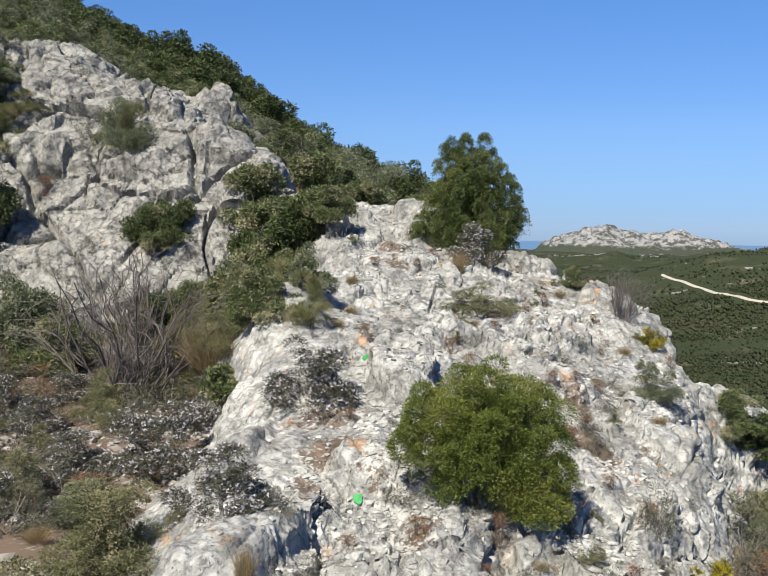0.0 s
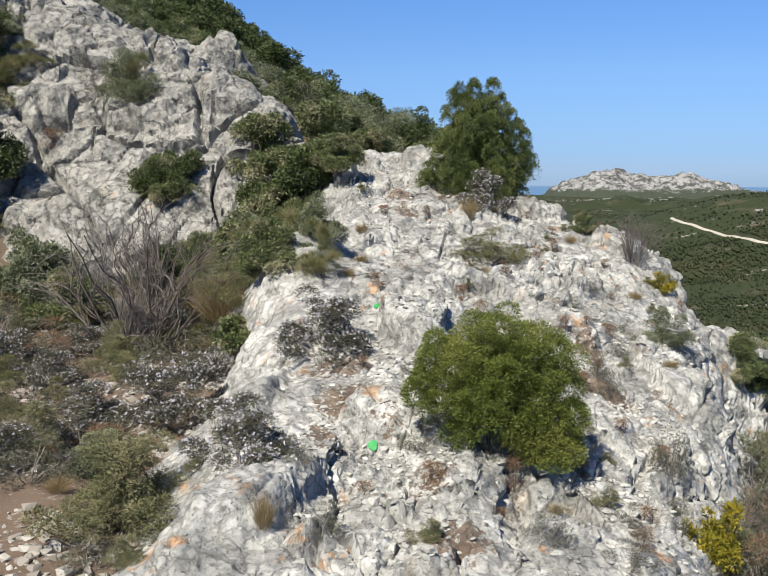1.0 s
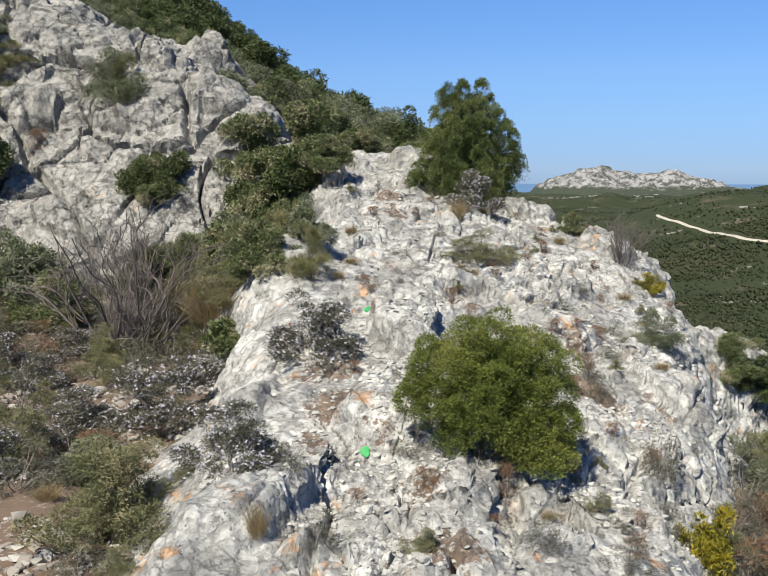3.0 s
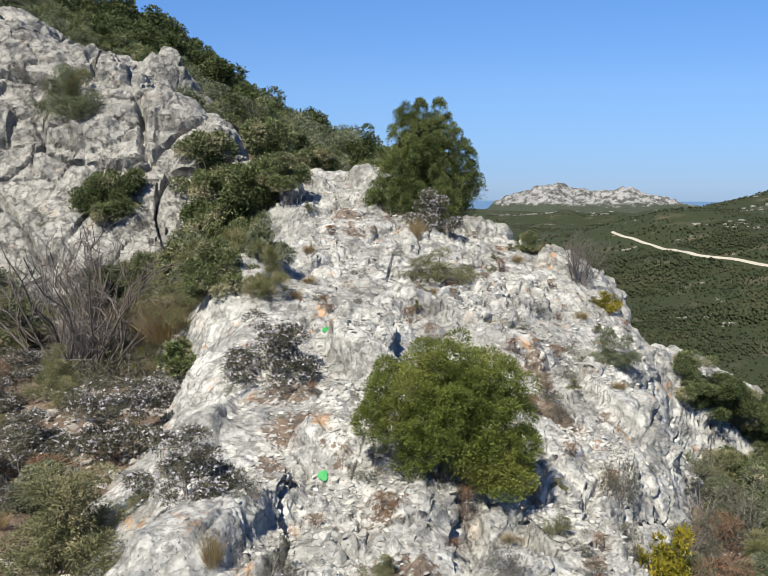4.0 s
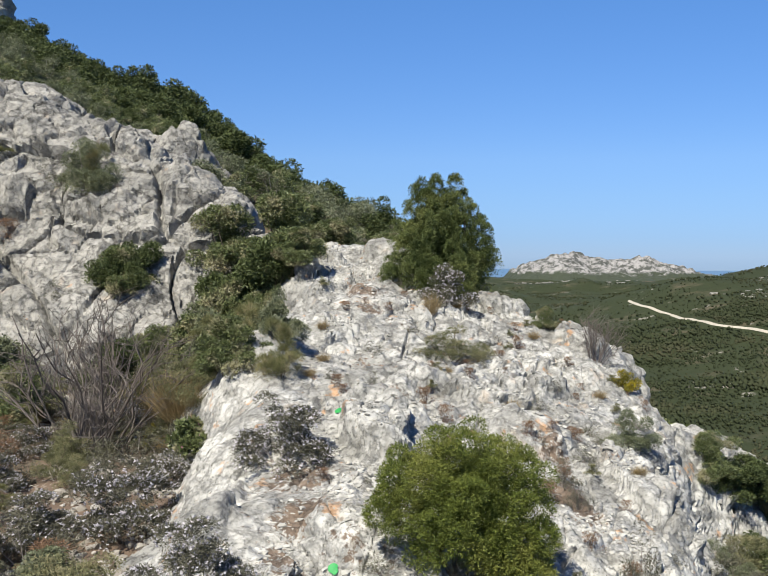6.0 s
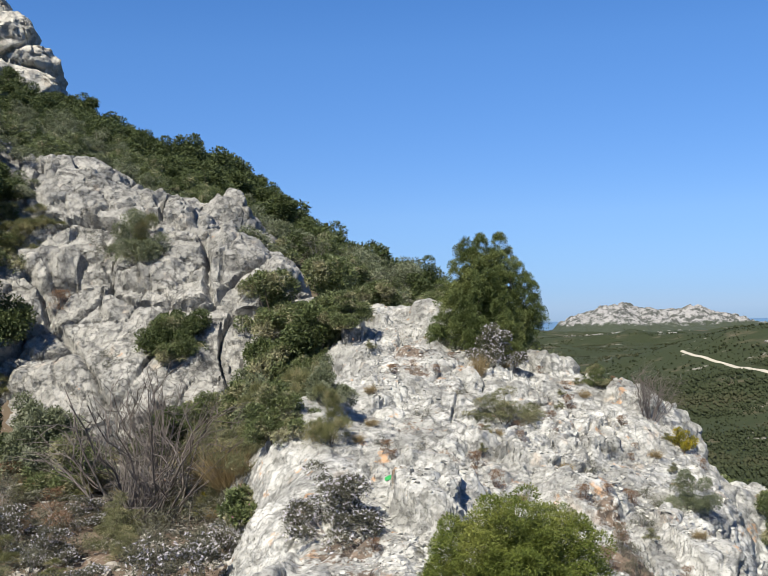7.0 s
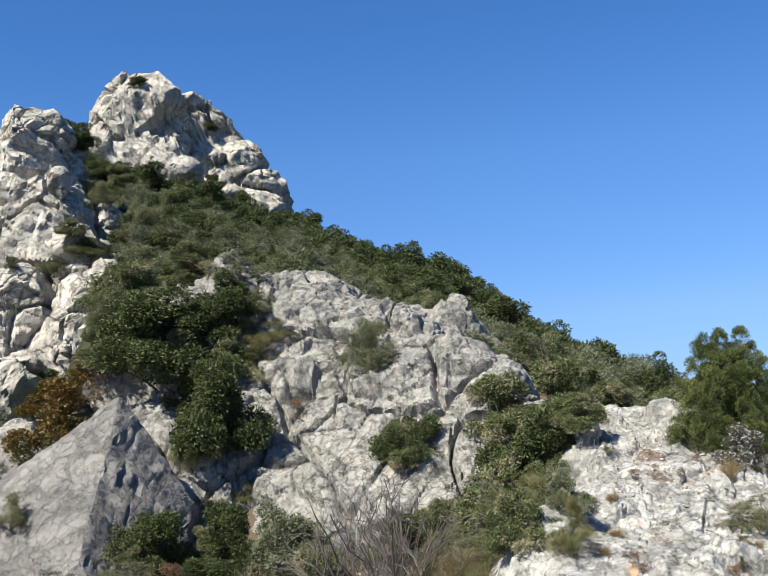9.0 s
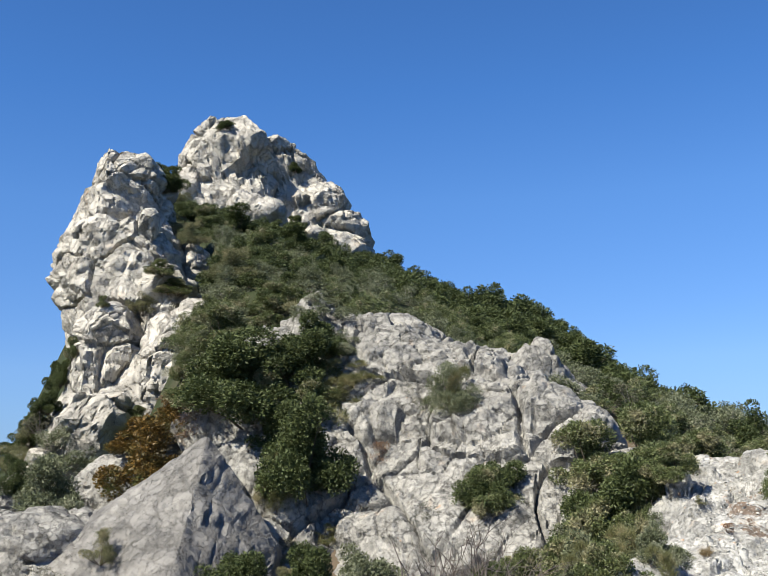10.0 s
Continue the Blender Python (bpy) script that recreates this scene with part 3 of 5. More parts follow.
BOULDER = wedge("boulder", [(-6.81, 11.85, 2.38), (-7.8, 11.85, 1.62), (-8.9, 11.7, 1.15), (-9.2, 10.3, 0.3), (-6.3, 9.6, -0.4), (-5.7, 11.3, -0.5), (-5.9, 12.2, 0.9), (-8.5, 14.6, 1.4), (-6.3, 13.6, 0.2), (-10.4, 13.5, 0.4)],
      5, [(1.1, 0.06, 4), (0.35, 0.03, 3), (0.14, 0.012, 3)], 400, M_BLOCK, "wedge-shaped limestone boulder, shade in its dark grey", None, 0.03, 1)


# ---------- far limestone mountain ----------
def far_mountain():
    nu, nv = 300, 120
    x, y = np.meshgrid(np.linspace(330, 1000, nu), np.linspace(2200, 2700, nv), indexing="ij")
    w = fbm(flat(x, y, 0.008), 4, 61).reshape(x.shape)
    ridge = np.interp(x, [330, 400, 440, 500, 570, 640, 675, 700, 740, 780, 850, 930, 1000], [-72, -60, -22, -2, 8, 2, -10, -2, 4, -8, -24, -40, -60])
    z = -75 + (ridge + 75) * np.exp(-(np.abs(y - 2440 - 30 * w) / 150) ** 2.2)
    v = np.stack([x, y, z], -1).reshape(-1, 3)
    d = lumps(v / 30, [(1.3, 0.30, 4), (0.45, 0.12, 3)], 70) * 30 + 9 * fbm(v / 60, 4, 75)
    v[:, 2] += 0.9 * d * ramp(v[:, 2], -72, -40)
    return mesh_of("mountain", v, grid_faces(nu, nv))


def mountain_material():
    m, nt, p = material("mountain_rock")
    n1, n2 = noise_node(nt, 0.035, 6, 0.7), noise_node(nt, 0.011, 5, 0.6)
    rock = mix(nt, steps(nt, noise_node(nt, 0.05, 7, 0.78), [(0.45, grey(0)), (0.54, grey(1))]), (0.045, 0.048, 0.042), (0.235, 0.228, 0.222))
    tc = nt.nodes.new("ShaderNodeTexCoord")
    sep = nt.nodes.new("ShaderNodeSeparateXYZ")
    nt.links.new(tc.outputs["Object"], sep.inputs[0])
    mr = node(nt, "ShaderNodeMapRange")
    mr.inputs["From Min"].default_value, mr.inputs["From Max"].default_value = -52, -6
    nt.links.new(sep.outputs["Z"], mr.inputs["Value"])
    add = nt.nodes.new("ShaderNodeMath")
    add.operation = "ADD"
    nt.links.new(mr.outputs["Result"], add.inputs[0])
    nt.links.new(n1, add.inputs[1])
    c = mix(nt, steps(nt, add.outputs[0], [(0.72, grey(0)), (0.86, grey(1))]), (0.028, 0.036, 0.021), rock)
    nt.links.new(c, p.inputs["Base Color"])
    p.inputs["Roughness"].default_value = 0.95
    return m


put("mountain", far_mountain(), mountain_material(), None, "distant bare limestone mountain above dark scrub", "mountain", kind="structure")


# ---------- dirt road ----------
def road():
    pts = np.array([(252, 848), (249, 813), (249, 766), (250, 735), (246, 676), (245, 632), (249, 610), (253, 590), (257, 553), (262, 514), (275, 470), (300, 400)], float)
    t = np.linspace(0, len(pts) - 1, 240)
    px, py = np.interp(t, range(len(pts)), pts[:, 0]), np.interp(t, range(len(pts)), pts[:, 1])
    for _ in range(12):
        px[1:-1], py[1:-1] = (px[:-2] + 2 * px[1:-1] + px[2:]) / 4, (py[:-2] + 2 * py[1:-1] + py[2:]) / 4
    tx, ty = np.gradient(px), np.gradient(py)
    k = np.hypot(tx, ty)
    nx, ny = -ty / k, tx / k
    z = land(px, py) + 0.7
    v = []
    for off, dz in ((-1.9, -1.2), (-0.9, 0), (0, 0.1), (0.9, 0), (1.9, -1.2)):
        v.append(np.stack([px + nx * off, py + ny * off, z + dz], -1))
    v = np.stack(v, 1).reshape(-1, 3)
    put("road", mesh_of("road", v, grid_faces(240, 5)[:, ::-1]), earth("road_dust", (0.364, 0.329, 0.266), (0.434, 0.399, 0.336), (0.315, 0.28, 0.231), 0.5), None,
        "pale unpaved dirt road along the far slope", "road", kind="structure")


road()


# ---------- plants ----------
def leaf_mat(name, dark, light, third=None, gloss=0.5, through_light=0.22, wide=3.0):
    """Leaves: colour varies from leaf to leaf and in drifts over the plant; some light passes."""
    m, nt, p = material(name)
    geo = nt.nodes.new("ShaderNodeNewGeometry")
    rnd = geo.outputs["Random Per Island"]
    drift = noise_node(nt, wide, 3, 0.6)
    c = mix(nt, rnd, dark, light)
    if third:
        c = mix(nt, steps(nt, drift, [(0.50, grey(0)), (0.62, grey(0.8))]), c, third)
    c = mix(nt, steps(nt, drift, [(0.3, grey(0.35)), (0.6, grey(0))]), c, dark)
    nt.links.new(c, p.inputs["Base Color"])
    p.inputs["Roughness"].default_value = gloss
    p.inputs["Specular IOR Level"].default_value = 0.22
    tr = nt.nodes.new("ShaderNodeBsdfTranslucent")
    nt.links.new(c, tr.inputs["Color"])
    ms = node(nt, "ShaderNodeMixShader", Fac=through_light)
    nt.links.new(p.outputs[0], ms.inputs[1])
    nt.links.new(tr.outputs[0], ms.inputs[2])
    nt.links.new(ms.outputs[0], nt.nodes["Material Output"].inputs["Surface"])
    return m


def bark_mat(name, a, b):
    m, nt, p = material(name)
    n = noise_node(nt, 30, 4, 0.6, stretch=(1, 1, 0.2))
    nt.links.new(mix(nt, n, a, b), p.inputs["Base Color"])
    p.inputs["Roughness"].default_value = 0.9
    return m


L_JUNIPER = leaf_mat("juniper_green", (0.046, 0.066, 0.011), (0.148, 0.172, 0.033), (0.168, 0.178, 0.040), 0.6)
L_TREE = leaf_mat("juniper_dark_green", (0.04, 0.058, 0.018), (0.123, 0.15, 0.046), (0.155, 0.172, 0.057), 0.6)
L_OAK = leaf_mat("oak_green", (0.027, 0.040, 0.014), (0.102, 0.125, 0.044), None, 0.6)
L_KERMES = leaf_mat("kermes_green", (0.049, 0.069, 0.027), (0.163, 0.182, 0.074), (0.289, 0.263, 0.163), 0.4)
L_GREY = leaf_mat("grey_green", (0.06, 0.074, 0.036), (0.175, 0.189, 0.112), (0.245, 0.255, 0.175), 0.6)
L_OLIVE = leaf_mat("olive_green", (0.066, 0.072, 0.033), (0.20, 0.197, 0.10), (0.25, 0.225, 0.126), 0.6)
L_ROSE = leaf_mat("rosemary_grey", (0.045, 0.046, 0.031), (0.16, 0.153, 0.11), None, 0.6)
L_FLOWER = leaf_mat("lilac_petals", (0.392, 0.371, 0.406), (0.546, 0.528, 0.553), None, 0.6)
L_PINK = leaf_mat("pink_petals", (0.455, 0.154, 0.266), (0.595, 0.294, 0.406), None, 0.6)
L_RUST = leaf_mat("rust_leaves", (0.052, 0.045, 0.015), (0.21, 0.115, 0.025), (0.059, 0.073, 0.025), 0.5, wide=2.2)
L_YELLOW = leaf_mat("yellow_green", (0.092, 0.089, 0.009), (0.262, 0.216, 0.023), (0.323, 0.254, 0.023), 0.5)
L_STRAW = leaf_mat("straw", (0.141, 0.102, 0.049), (0.337, 0.257, 0.133), None, 0.7)
L_BROOM = leaf_mat("broom_green", (0.071, 0.077, 0.029), (0.193, 0.189, 0.084), (0.269, 0.235, 0.126), 0.6)
L_BROWN = leaf_mat("dry_brown", (0.104, 0.058, 0.034), (0.232, 0.144, 0.087), None, 0.7)
B_GREY = bark_mat("grey_twigs", (0.14, 0.119, 0.108), (0.252, 0.227, 0.21))
B_DARK = bark_mat("dark_twigs", (0.077, 0.063, 0.056), (0.147, 0.126, 0.112))
B_BROWN = bark_mat("brown_bark", (0.052, 0.038, 0.029), (0.105, 0.081, 0.063))


def blades(rng, p, d, length, width):
    """Leaves as slim triangles: base p, direction d."""
    n = len(p)
    side = unit(np.cross(d, rng.normal(size=(n, 3)) + 1e-3))
    ln, wd = length * rng.uniform(0.6, 1.35, (n, 1)), width * rng.uniform(0.7, 1.4, (n, 1))
    v = np.stack([p - d * ln * 0.1, p + d * ln * 0.45 + side * wd * 0.62, p + d * ln], 1)
    v[:, 0] -= side * wd * 0.25
    return v.reshape(-1, 3), np.arange(3 * n).reshape(-1, 3)


def tubes(paths, sides=4, one_foot=False):
    """Round tapered twigs: each path is (points (k, 3), radius at the foot, radius at the tip); with one_foot all grow from the first one's foot."""
    vs, fs, base = [], [], 0
    ring = np.arange(sides) * 2 * math.pi / sides
    for pts, r0, r1 in paths:
        pts = np.asarray(pts, float)
        k = len(pts)
        t = unit(np.gradient(pts, axis=0))
        s = unit(np.cross(t, np.array([0.31, 0.17, 0.42])))
        b = np.cross(t, s)
        r = np.linspace(r0, r1, k)[:, None, None]
        v = pts[:, None] + r * (np.cos(ring)[None, :, None] * s[:, None] + np.sin(ring)[None, :, None] * b[:, None])
        vs.append(v.reshape(-1, 3))
        i = np.arange(k * sides).reshape(k, sides)
        j = np.roll(i, -1, 1)
        fs.append(np.stack([i[:-1], j[:-1], j[1:], i[1:]], -1).reshape(-1, 4) + base)
        base += k * sides
    vs, fs = np.concatenate(vs), np.concatenate(fs)
    if one_foot:
        at = np.arange(len(vs))
        feet = np.cumsum([0] + [len(q[0]) * sides for q in paths])[:-1]
        for i in feet:
            at[i:i + sides] = np.arange(sides)
        return tidy(vs, at[fs])
    return vs, fs


def twig_path(rng, a, b, k=5, wander=0.05):
    t = np.linspace(0, 1, k)[:, None]
    p = np.asarray(a) * (1 - t) + np.asarray(b) * t
    p[1:] += np.cumsum(rng.normal(0, wander / k, (k - 1, 3)), 0)
    p[:, 2] += 0.25 * np.linalg.norm(np.asarray(b) - np.asarray(a)) * (t[:, 0] * (1 - t[:, 0]))
    return p


def clumps_on(rng, lobes, k, rad, out=(0.55, 1.05)):
    """Foliage clumps over a few larger lobes: rows of x, y, z, radius."""
    lobes = np.array(lobes)
    w = lobes[:, 3] ** 2
    i = rng.choice(len(lobes), k, p=w / w.sum())
    d = unit(rng.normal(size=(k, 3)))
    r = rng.uniform(*rad, k)
    p = lobes[i, :3] + d * np.maximum(0, lobes[i, 3] - 0.8 * r)[:, None] * rng.uniform(*out, (k, 1))
    return np.concatenate([p, r[:, None]], 1)


def auto_lobes(rng):
    """A few uneven lobes that make up a spreading shrub one wide and one high, down to the ground."""
    out = [(rng.uniform(-0.06, 0.06), rng.uniform(-0.06, 0.06), 0.42, 0.28)]
    n = rng.integers(7, 10)
    for i in range(n):
        a = 2 * math.pi * (i + rng.uniform(-0.35, 0.35)) / n
        q, r = rng.uniform(0.2, 0.42), rng.uniform(0.14, 0.25)
        out.append((q * math.cos(a), q * math.sin(a), rng.uniform(0.12, 0.30), r))
    for i in range(4):
        a, q, r = rng.uniform(0, 2 * math.pi), rng.uniform(0.05, 0.26), rng.uniform(0.12, 0.22)
        out.append((q * math.cos(a), q * math.sin(a), rng.uniform(0.45, 0.95 - r), r))
    return out


def sample_clumps(rng, cl, n, shell=(0.4, 1.1), up=0.35, tall=1.0):
    w = cl[:, 3] ** 2
    i = rng.choice(len(cl), n, p=w / w.sum())
    d = unit(rng.normal(size=(n, 3)) + np.array([0, 0, up]))
    p = cl[i, :3] + d * cl[i, 3:4] * rng.uniform(*shell, (n, 1)) ** 0.7 * np.array([1, 1, tall])
    inside = np.zeros(n, int)
    for x, y, z, r in cl:
        inside += ((p - (x, y, z)) ** 2).sum(1) < (0.45 * r) ** 2
    ok = (inside == 0) & (p[:, 2] > 0.0)
    return p[ok], d[ok]


def stems_to(rng, cl, r0, share=1.0):
    paths = []
    for x, y, z, r in cl[: min(12, len(cl))]:
        paths.append((twig_path(rng, (x * 0.08, y * 0.08, -0.06), (x, y, z), 4, 0.12), r0, r0 * 0.25))
    return tubes(paths, 3, True)


def leafy(name, seed, k, n, length, width, leaf, bark, label, category, rad=(0.13, 0.22), spire=0.0, jitter=0.8, up=0.35, stem=0.010, tuft=1, flowers=None, group="", aspect=1.0, lobes=None, out=(0.5, 1.16), tall=1.0, shell=(0.4, 1.1)):
    """A shrub or small tree one wide and one high: stems, foliage and, where it has them, flowers."""
    rng = np.random.default_rng(seed)
    ob = thing(name, (0, 0, 0), label, category, group)
    cl = clumps_on(rng, auto_lobes(rng) if lobes is None else lobes, k, (rad[0] * 0.75, rad[1] * 0.8) if lobes is None else rad, out)
    p, d = sample_clumps(rng, cl, n, shell, up=up, tall=tall)
    if tuft > 1:
        p, d = np.repeat(p, tuft, 0), np.repeat(d, tuft, 0)
    dd = unit(d + rng.normal(0, jitter, d.shape))
    dd[:, 2] *= aspect
    put("foliage", mesh_of("foliage", *blades(rng, p, unit(dd), length, width), smooth=False), leaf, ob)
    put("branchwork", mesh_of("branchwork", *stems_to(rng, cl, stem)), bark, ob)
    if flowers:
        mat, count, size = flowers
        for x, y, z in sample_clumps(rng, cl, count, (0.95, 1.12), 0.7)[0] if count < 12 else ():
            a = np.arange(10) * 0.2 * math.pi
            r = size * np.where(np.arange(10) % 2, 0.75, 0.5)
            ring = np.stack([x + r * np.cos(a), y + 0.6 * r * np.sin(a) - 0.3 * size, z + r * np.sin(a)], 1)
            put("flower", mesh_of("flower", np.concatenate([[(x, y - 0.1 * size, z)], ring]), [(0, 1 + i, 1 + (i + 1) % 10) for i in range(10)], smooth=False), mat, ob, "five-petalled pink flower")
        if count < 12:
            return ob
        q, e = sample_clumps(rng, cl, count, (0.95, 1.12), 0.7)
        q, e = np.repeat(q, 4, 0), np.repeat(e, 4, 0)
        put("bloom", mesh_of("bloom", *blades(rng, q, unit(e + rng.normal(0, 0.9, e.shape)), size, size * 0.8), smooth=False), mat, ob)
    return ob


def tussock(name, seed, n, length, spread, width, leaf, label, category):
    """A tuft of upright blades, one high."""
    rng = np.random.default_rng(seed)
    ob = thing(name, (0, 0, 0), label, category)
    a, q = rng.uniform(0, 2 * math.pi, n), np.sqrt(rng.uniform(0, 1, n))
    foot = np.stack([0.28 * q * np.cos(a), 0.28 * q * np.sin(a), rng.uniform(-0.03, 0.4, n) * (1 - 0.5 * q)], 1)
    d = unit(np.stack([spread * q * np.cos(a), spread * q * np.sin(a), np.ones(n)], 1) + rng.normal(0, 0.3, (n, 3)))
    v, f = blades(rng, foot, d, length, width)
    put("tuft", mesh_of("tuft", v, f, smooth=False), leaf, ob)
    return ob


def bare(name, seed, mains, bark, label, category, thick=0.012, fine=6, width=0.5):
    """A leafless shrub of forking twigs, one wide and one high."""
    rng = np.random.default_rng(seed)
    ob = thing(name, (0, 0, 0), label, category)
    big, small = [], []
    for _ in range(mains):
        a, q = rng.uniform(0, 2 * math.pi), rng.uniform(0.1, 0.95)
        tip = np.array([width * q * math.cos(a), width * q * math.sin(a), rng.uniform(0.6, 1.05) * (1 - 0.35 * q)])
        main = twig_path(rng, (0.06 * math.cos(a), 0.06 * math.sin(a), -0.05), tip, 7, 0.22)
        big.append((main, thick, thick * 0.3))
        for _ in range(fine):
            s = rng.integers(2, 6)
            e = main[s] + (tip - main[s]) * rng.uniform(0.5, 0.9) + rng.normal(0, 0.10, 3)
            sub = twig_path(rng, main[s], e, 5, 0.12)
            small.append((sub, thick * 0.4, thick * 0.15))
            for _ in range(2):
                small.append((twig_path(rng, sub[2], sub[2] + (sub[4] - sub[2]) * 0.9 + rng.normal(0, 0.06, 3), 4, 0.06), thick * 0.25, thick * 0.1))
    put("limbwork", mesh_of("limbwork", *tubes(big, 5)), bark, ob)
    put("brushwood", mesh_of("brushwood", *tubes(small, 3)), bark, ob)
    return ob


MAKERS = {
    "juniper_fg": lambda s: leafy("juniper_bush", s, 340, 215000, 0.0145, 0.0066, L_JUNIPER, B_BROWN, "dense bright green juniper bush on white rock", "bush", (0.052, 0.092), 0.0, 0.6, 0.4, 0.008, out=(0.55, 1.02), shell=(0.55, 1.1),
                                  lobes=[(0.05, 0.05, 0.62, 0.32), (-0.24, 0.0, 0.52, 0.25), (0.24, -0.02, 0.50, 0.28), (0.17, -0.1, 0.22, 0.24), (-0.34, -0.08, 0.38, 0.17), (0.0, 0.2, 0.4, 0.3), (0.02, -0.1, 0.4, 0.3), (-0.12, -0.15, 0.28, 0.22),
                                         (0.30, -0.05, 0.28, 0.22), (0.24, -0.12, 0.12, 0.18), (0.33, -0.1, 0.07, 0.15), (0.28, -0.2, -0.02, 0.14)]),
    "juniper_tree": lambda s: leafy("juniper_tree", s, 640, 195000, 0.0150, 0.0064, L_TREE, B_BROWN, "dark green juniper tree on the spur crest", "tree", (0.034, 0.062), 0.0, 0.45, 1.1, 0.012, out=(0.45, 1.0), tall=1.5, shell=(0.5, 1.1),
                                    lobes=[(0, 0, 0.26, 0.42), (-0.2, 0, 0.22, 0.30), (0.22, 0, 0.26, 0.30), (-0.04, 0, 0.50, 0.34), (0.02, 0, 0.62, 0.28), (-0.12, 0, 0.68, 0.20), (0.12, 0.03, 0.66, 0.22), (-0.15, 0, 0.84, 0.09),
                                           (0.13, 0, 0.86, 0.08), (-0.02, 0, 0.86, 0.10), (0.40, 0, 0.26, 0.13), (-0.40, 0, 0.16, 0.13), (0.3, 0, 0.48, 0.18), (0.35, 0, 0.60, 0.06), (-0.27, 0, 0.48, 0.18), (0, -0.1, 0.12, 0.34)]),
    "oak": lambda s: leafy("oak_bush", s, 54, 26000, 0.030, 0.019, L_OAK, B_BROWN, "dark green evergreen oak scrub among rocks", "bush", (0.11, 0.2)),
    "oak_far": lambda s: leafy("oak_tree", s, 44, 9500, 0.046, 0.029, L_OAK, B_BROWN, "low dark evergreen oak on the hillside", "tree", (0.11, 0.21), group="hillside oaks"),
    "grey_far": lambda s: leafy("grey_bush", s, 36, 6000, 0.045, 0.018, L_GREY, B_GREY, "grey-green aromatic shrub on the slope", "bush", (0.12, 0.2), group="hillside shrubs"),
    "kermes_far": lambda s: leafy("scrub_bush", s, 38, 7000, 0.044, 0.023, L_KERMES, B_BROWN, "olive-green scrub bush on the slope", "bush", (0.11, 0.2), group="hillside shrubs"),
    "holm": lambda s: leafy("holm_oak", s, 90, 40000, 0.025, 0.0165, L_OAK, B_BROWN, "large dark green holm oak below the crags", "tree", (0.09, 0.17), 0.1),
    "kermes": lambda s: leafy("kermes_oak", s, 54, 25000, 0.028, 0.018, L_KERMES, B_BROWN, "prickly olive-green kermes oak with pale leaves", "bush", (0.09, 0.17)),
    "rosemary": lambda s: leafy("rosemary_bush", s, 50, 18000, 0.030, 0.010, L_ROSE, B_GREY, "dark grey rosemary covered in pale lilac flowers", "bush", (0.09, 0.17), 0.0, 0.7, 0.8, 0.010, 1, (L_FLOWER, 800, 0.025)),
    "cistus": lambda s: leafy("cistus_bush", s, 44, 15000, 0.036, 0.019, L_GREY, B_BROWN, "grey-green cistus shrub with felted leaves", "bush", (0.1, 0.18)),
    "cistus_pink": lambda s: leafy("cistus_flowering", s, 30, 4160, 0.085, 0.045, L_KERMES, B_BROWN, "green cistus with a few pink flowers", "bush", (0.1, 0.18), flowers=(L_PINK, 7, 0.06)),
    "grey": lambda s: leafy("grey_bush", s, 44, 16000, 0.028, 0.012, L_GREY, B_GREY, "rounded grey-green shrub on limestone", "bush", (0.09, 0.17)),
    "olive": lambda s: leafy("olive_scrub", s, 60, 22000, 0.022, 0.009, L_OLIVE, B_BROWN, "olive-green scrub with tiny leaves", "bush", (0.08, 0.15)),
    "greyscrub": lambda s: leafy("dry_scrub", s, 30, 1900, 0.06, 0.012, L_ROSE, B_GREY, "sparse grey twiggy scrub on dry soil", "bush", (0.1, 0.2), 0.0, 0.9, 0.6, 0.012),
    "yellow": lambda s: leafy("spurge_bush", s, 26, 3450, 0.065, 0.028, L_YELLOW, B_BROWN, "yellow-green spurge on rock ledge", "bush", (0.1, 0.18)),
    "spurge": lambda s: leafy("spurge_plant", s, 12, 1100, 0.16, 0.03, L_YELLOW, B_BROWN, "low lime-green leafy plant", "plant", (0.1, 0.2), 0.0, 0.5, 0.9),
    "rust": lambda s: leafy("rusty_bush", s, 40, 16000, 0.034, 0.022, L_RUST, B_BROWN, "shrub with rust and yellow autumn leaves", "bush", (0.1, 0.18)),
    "brown": lambda s: leafy("dry_bush", s, 18, 1100, 0.09, 0.016, L_BROWN, B_BROWN, "low dry brown shrub in a crevice", "bush", (0.12, 0.2)),
    "broom": lambda s: leafy("broom_bush", s, 30, 12000, 0.10, 0.0042, L_BROOM, B_BROWN, "fine-stemmed olive broom between the rocks", "bush", (0.1, 0.18), 0.0, 0.4, 1.5, 0.008),
    "straw": lambda s: tussock("grass_tuft", s, 700, 0.8, 0.6, 0.010, L_STRAW, "tuft of dry straw-coloured grass", "grass"),
    "bare": lambda s: bare("bare_shrub", s, 24, B_DARK, "leafless grey shrub with forking twigs", "bush", 0.0075, 8, 0.60),
    "greytwig": lambda s: bare("twig_bush", s, 90, B_GREY, "dense bundle of dry grey twigs", "bush", 0.008, 3, 0.42),
}
VARIANTS = {"oak": 3, "oak_far": 5, "grey_far": 3, "kermes_far": 4, "kermes": 3, "rosemary": 3, "cistus": 2, "greyscrub": 3, "broom": 3, "grey": 2, "olive": 2}
grown, bases = {}, {}
turns = np.random.default_rng(77)


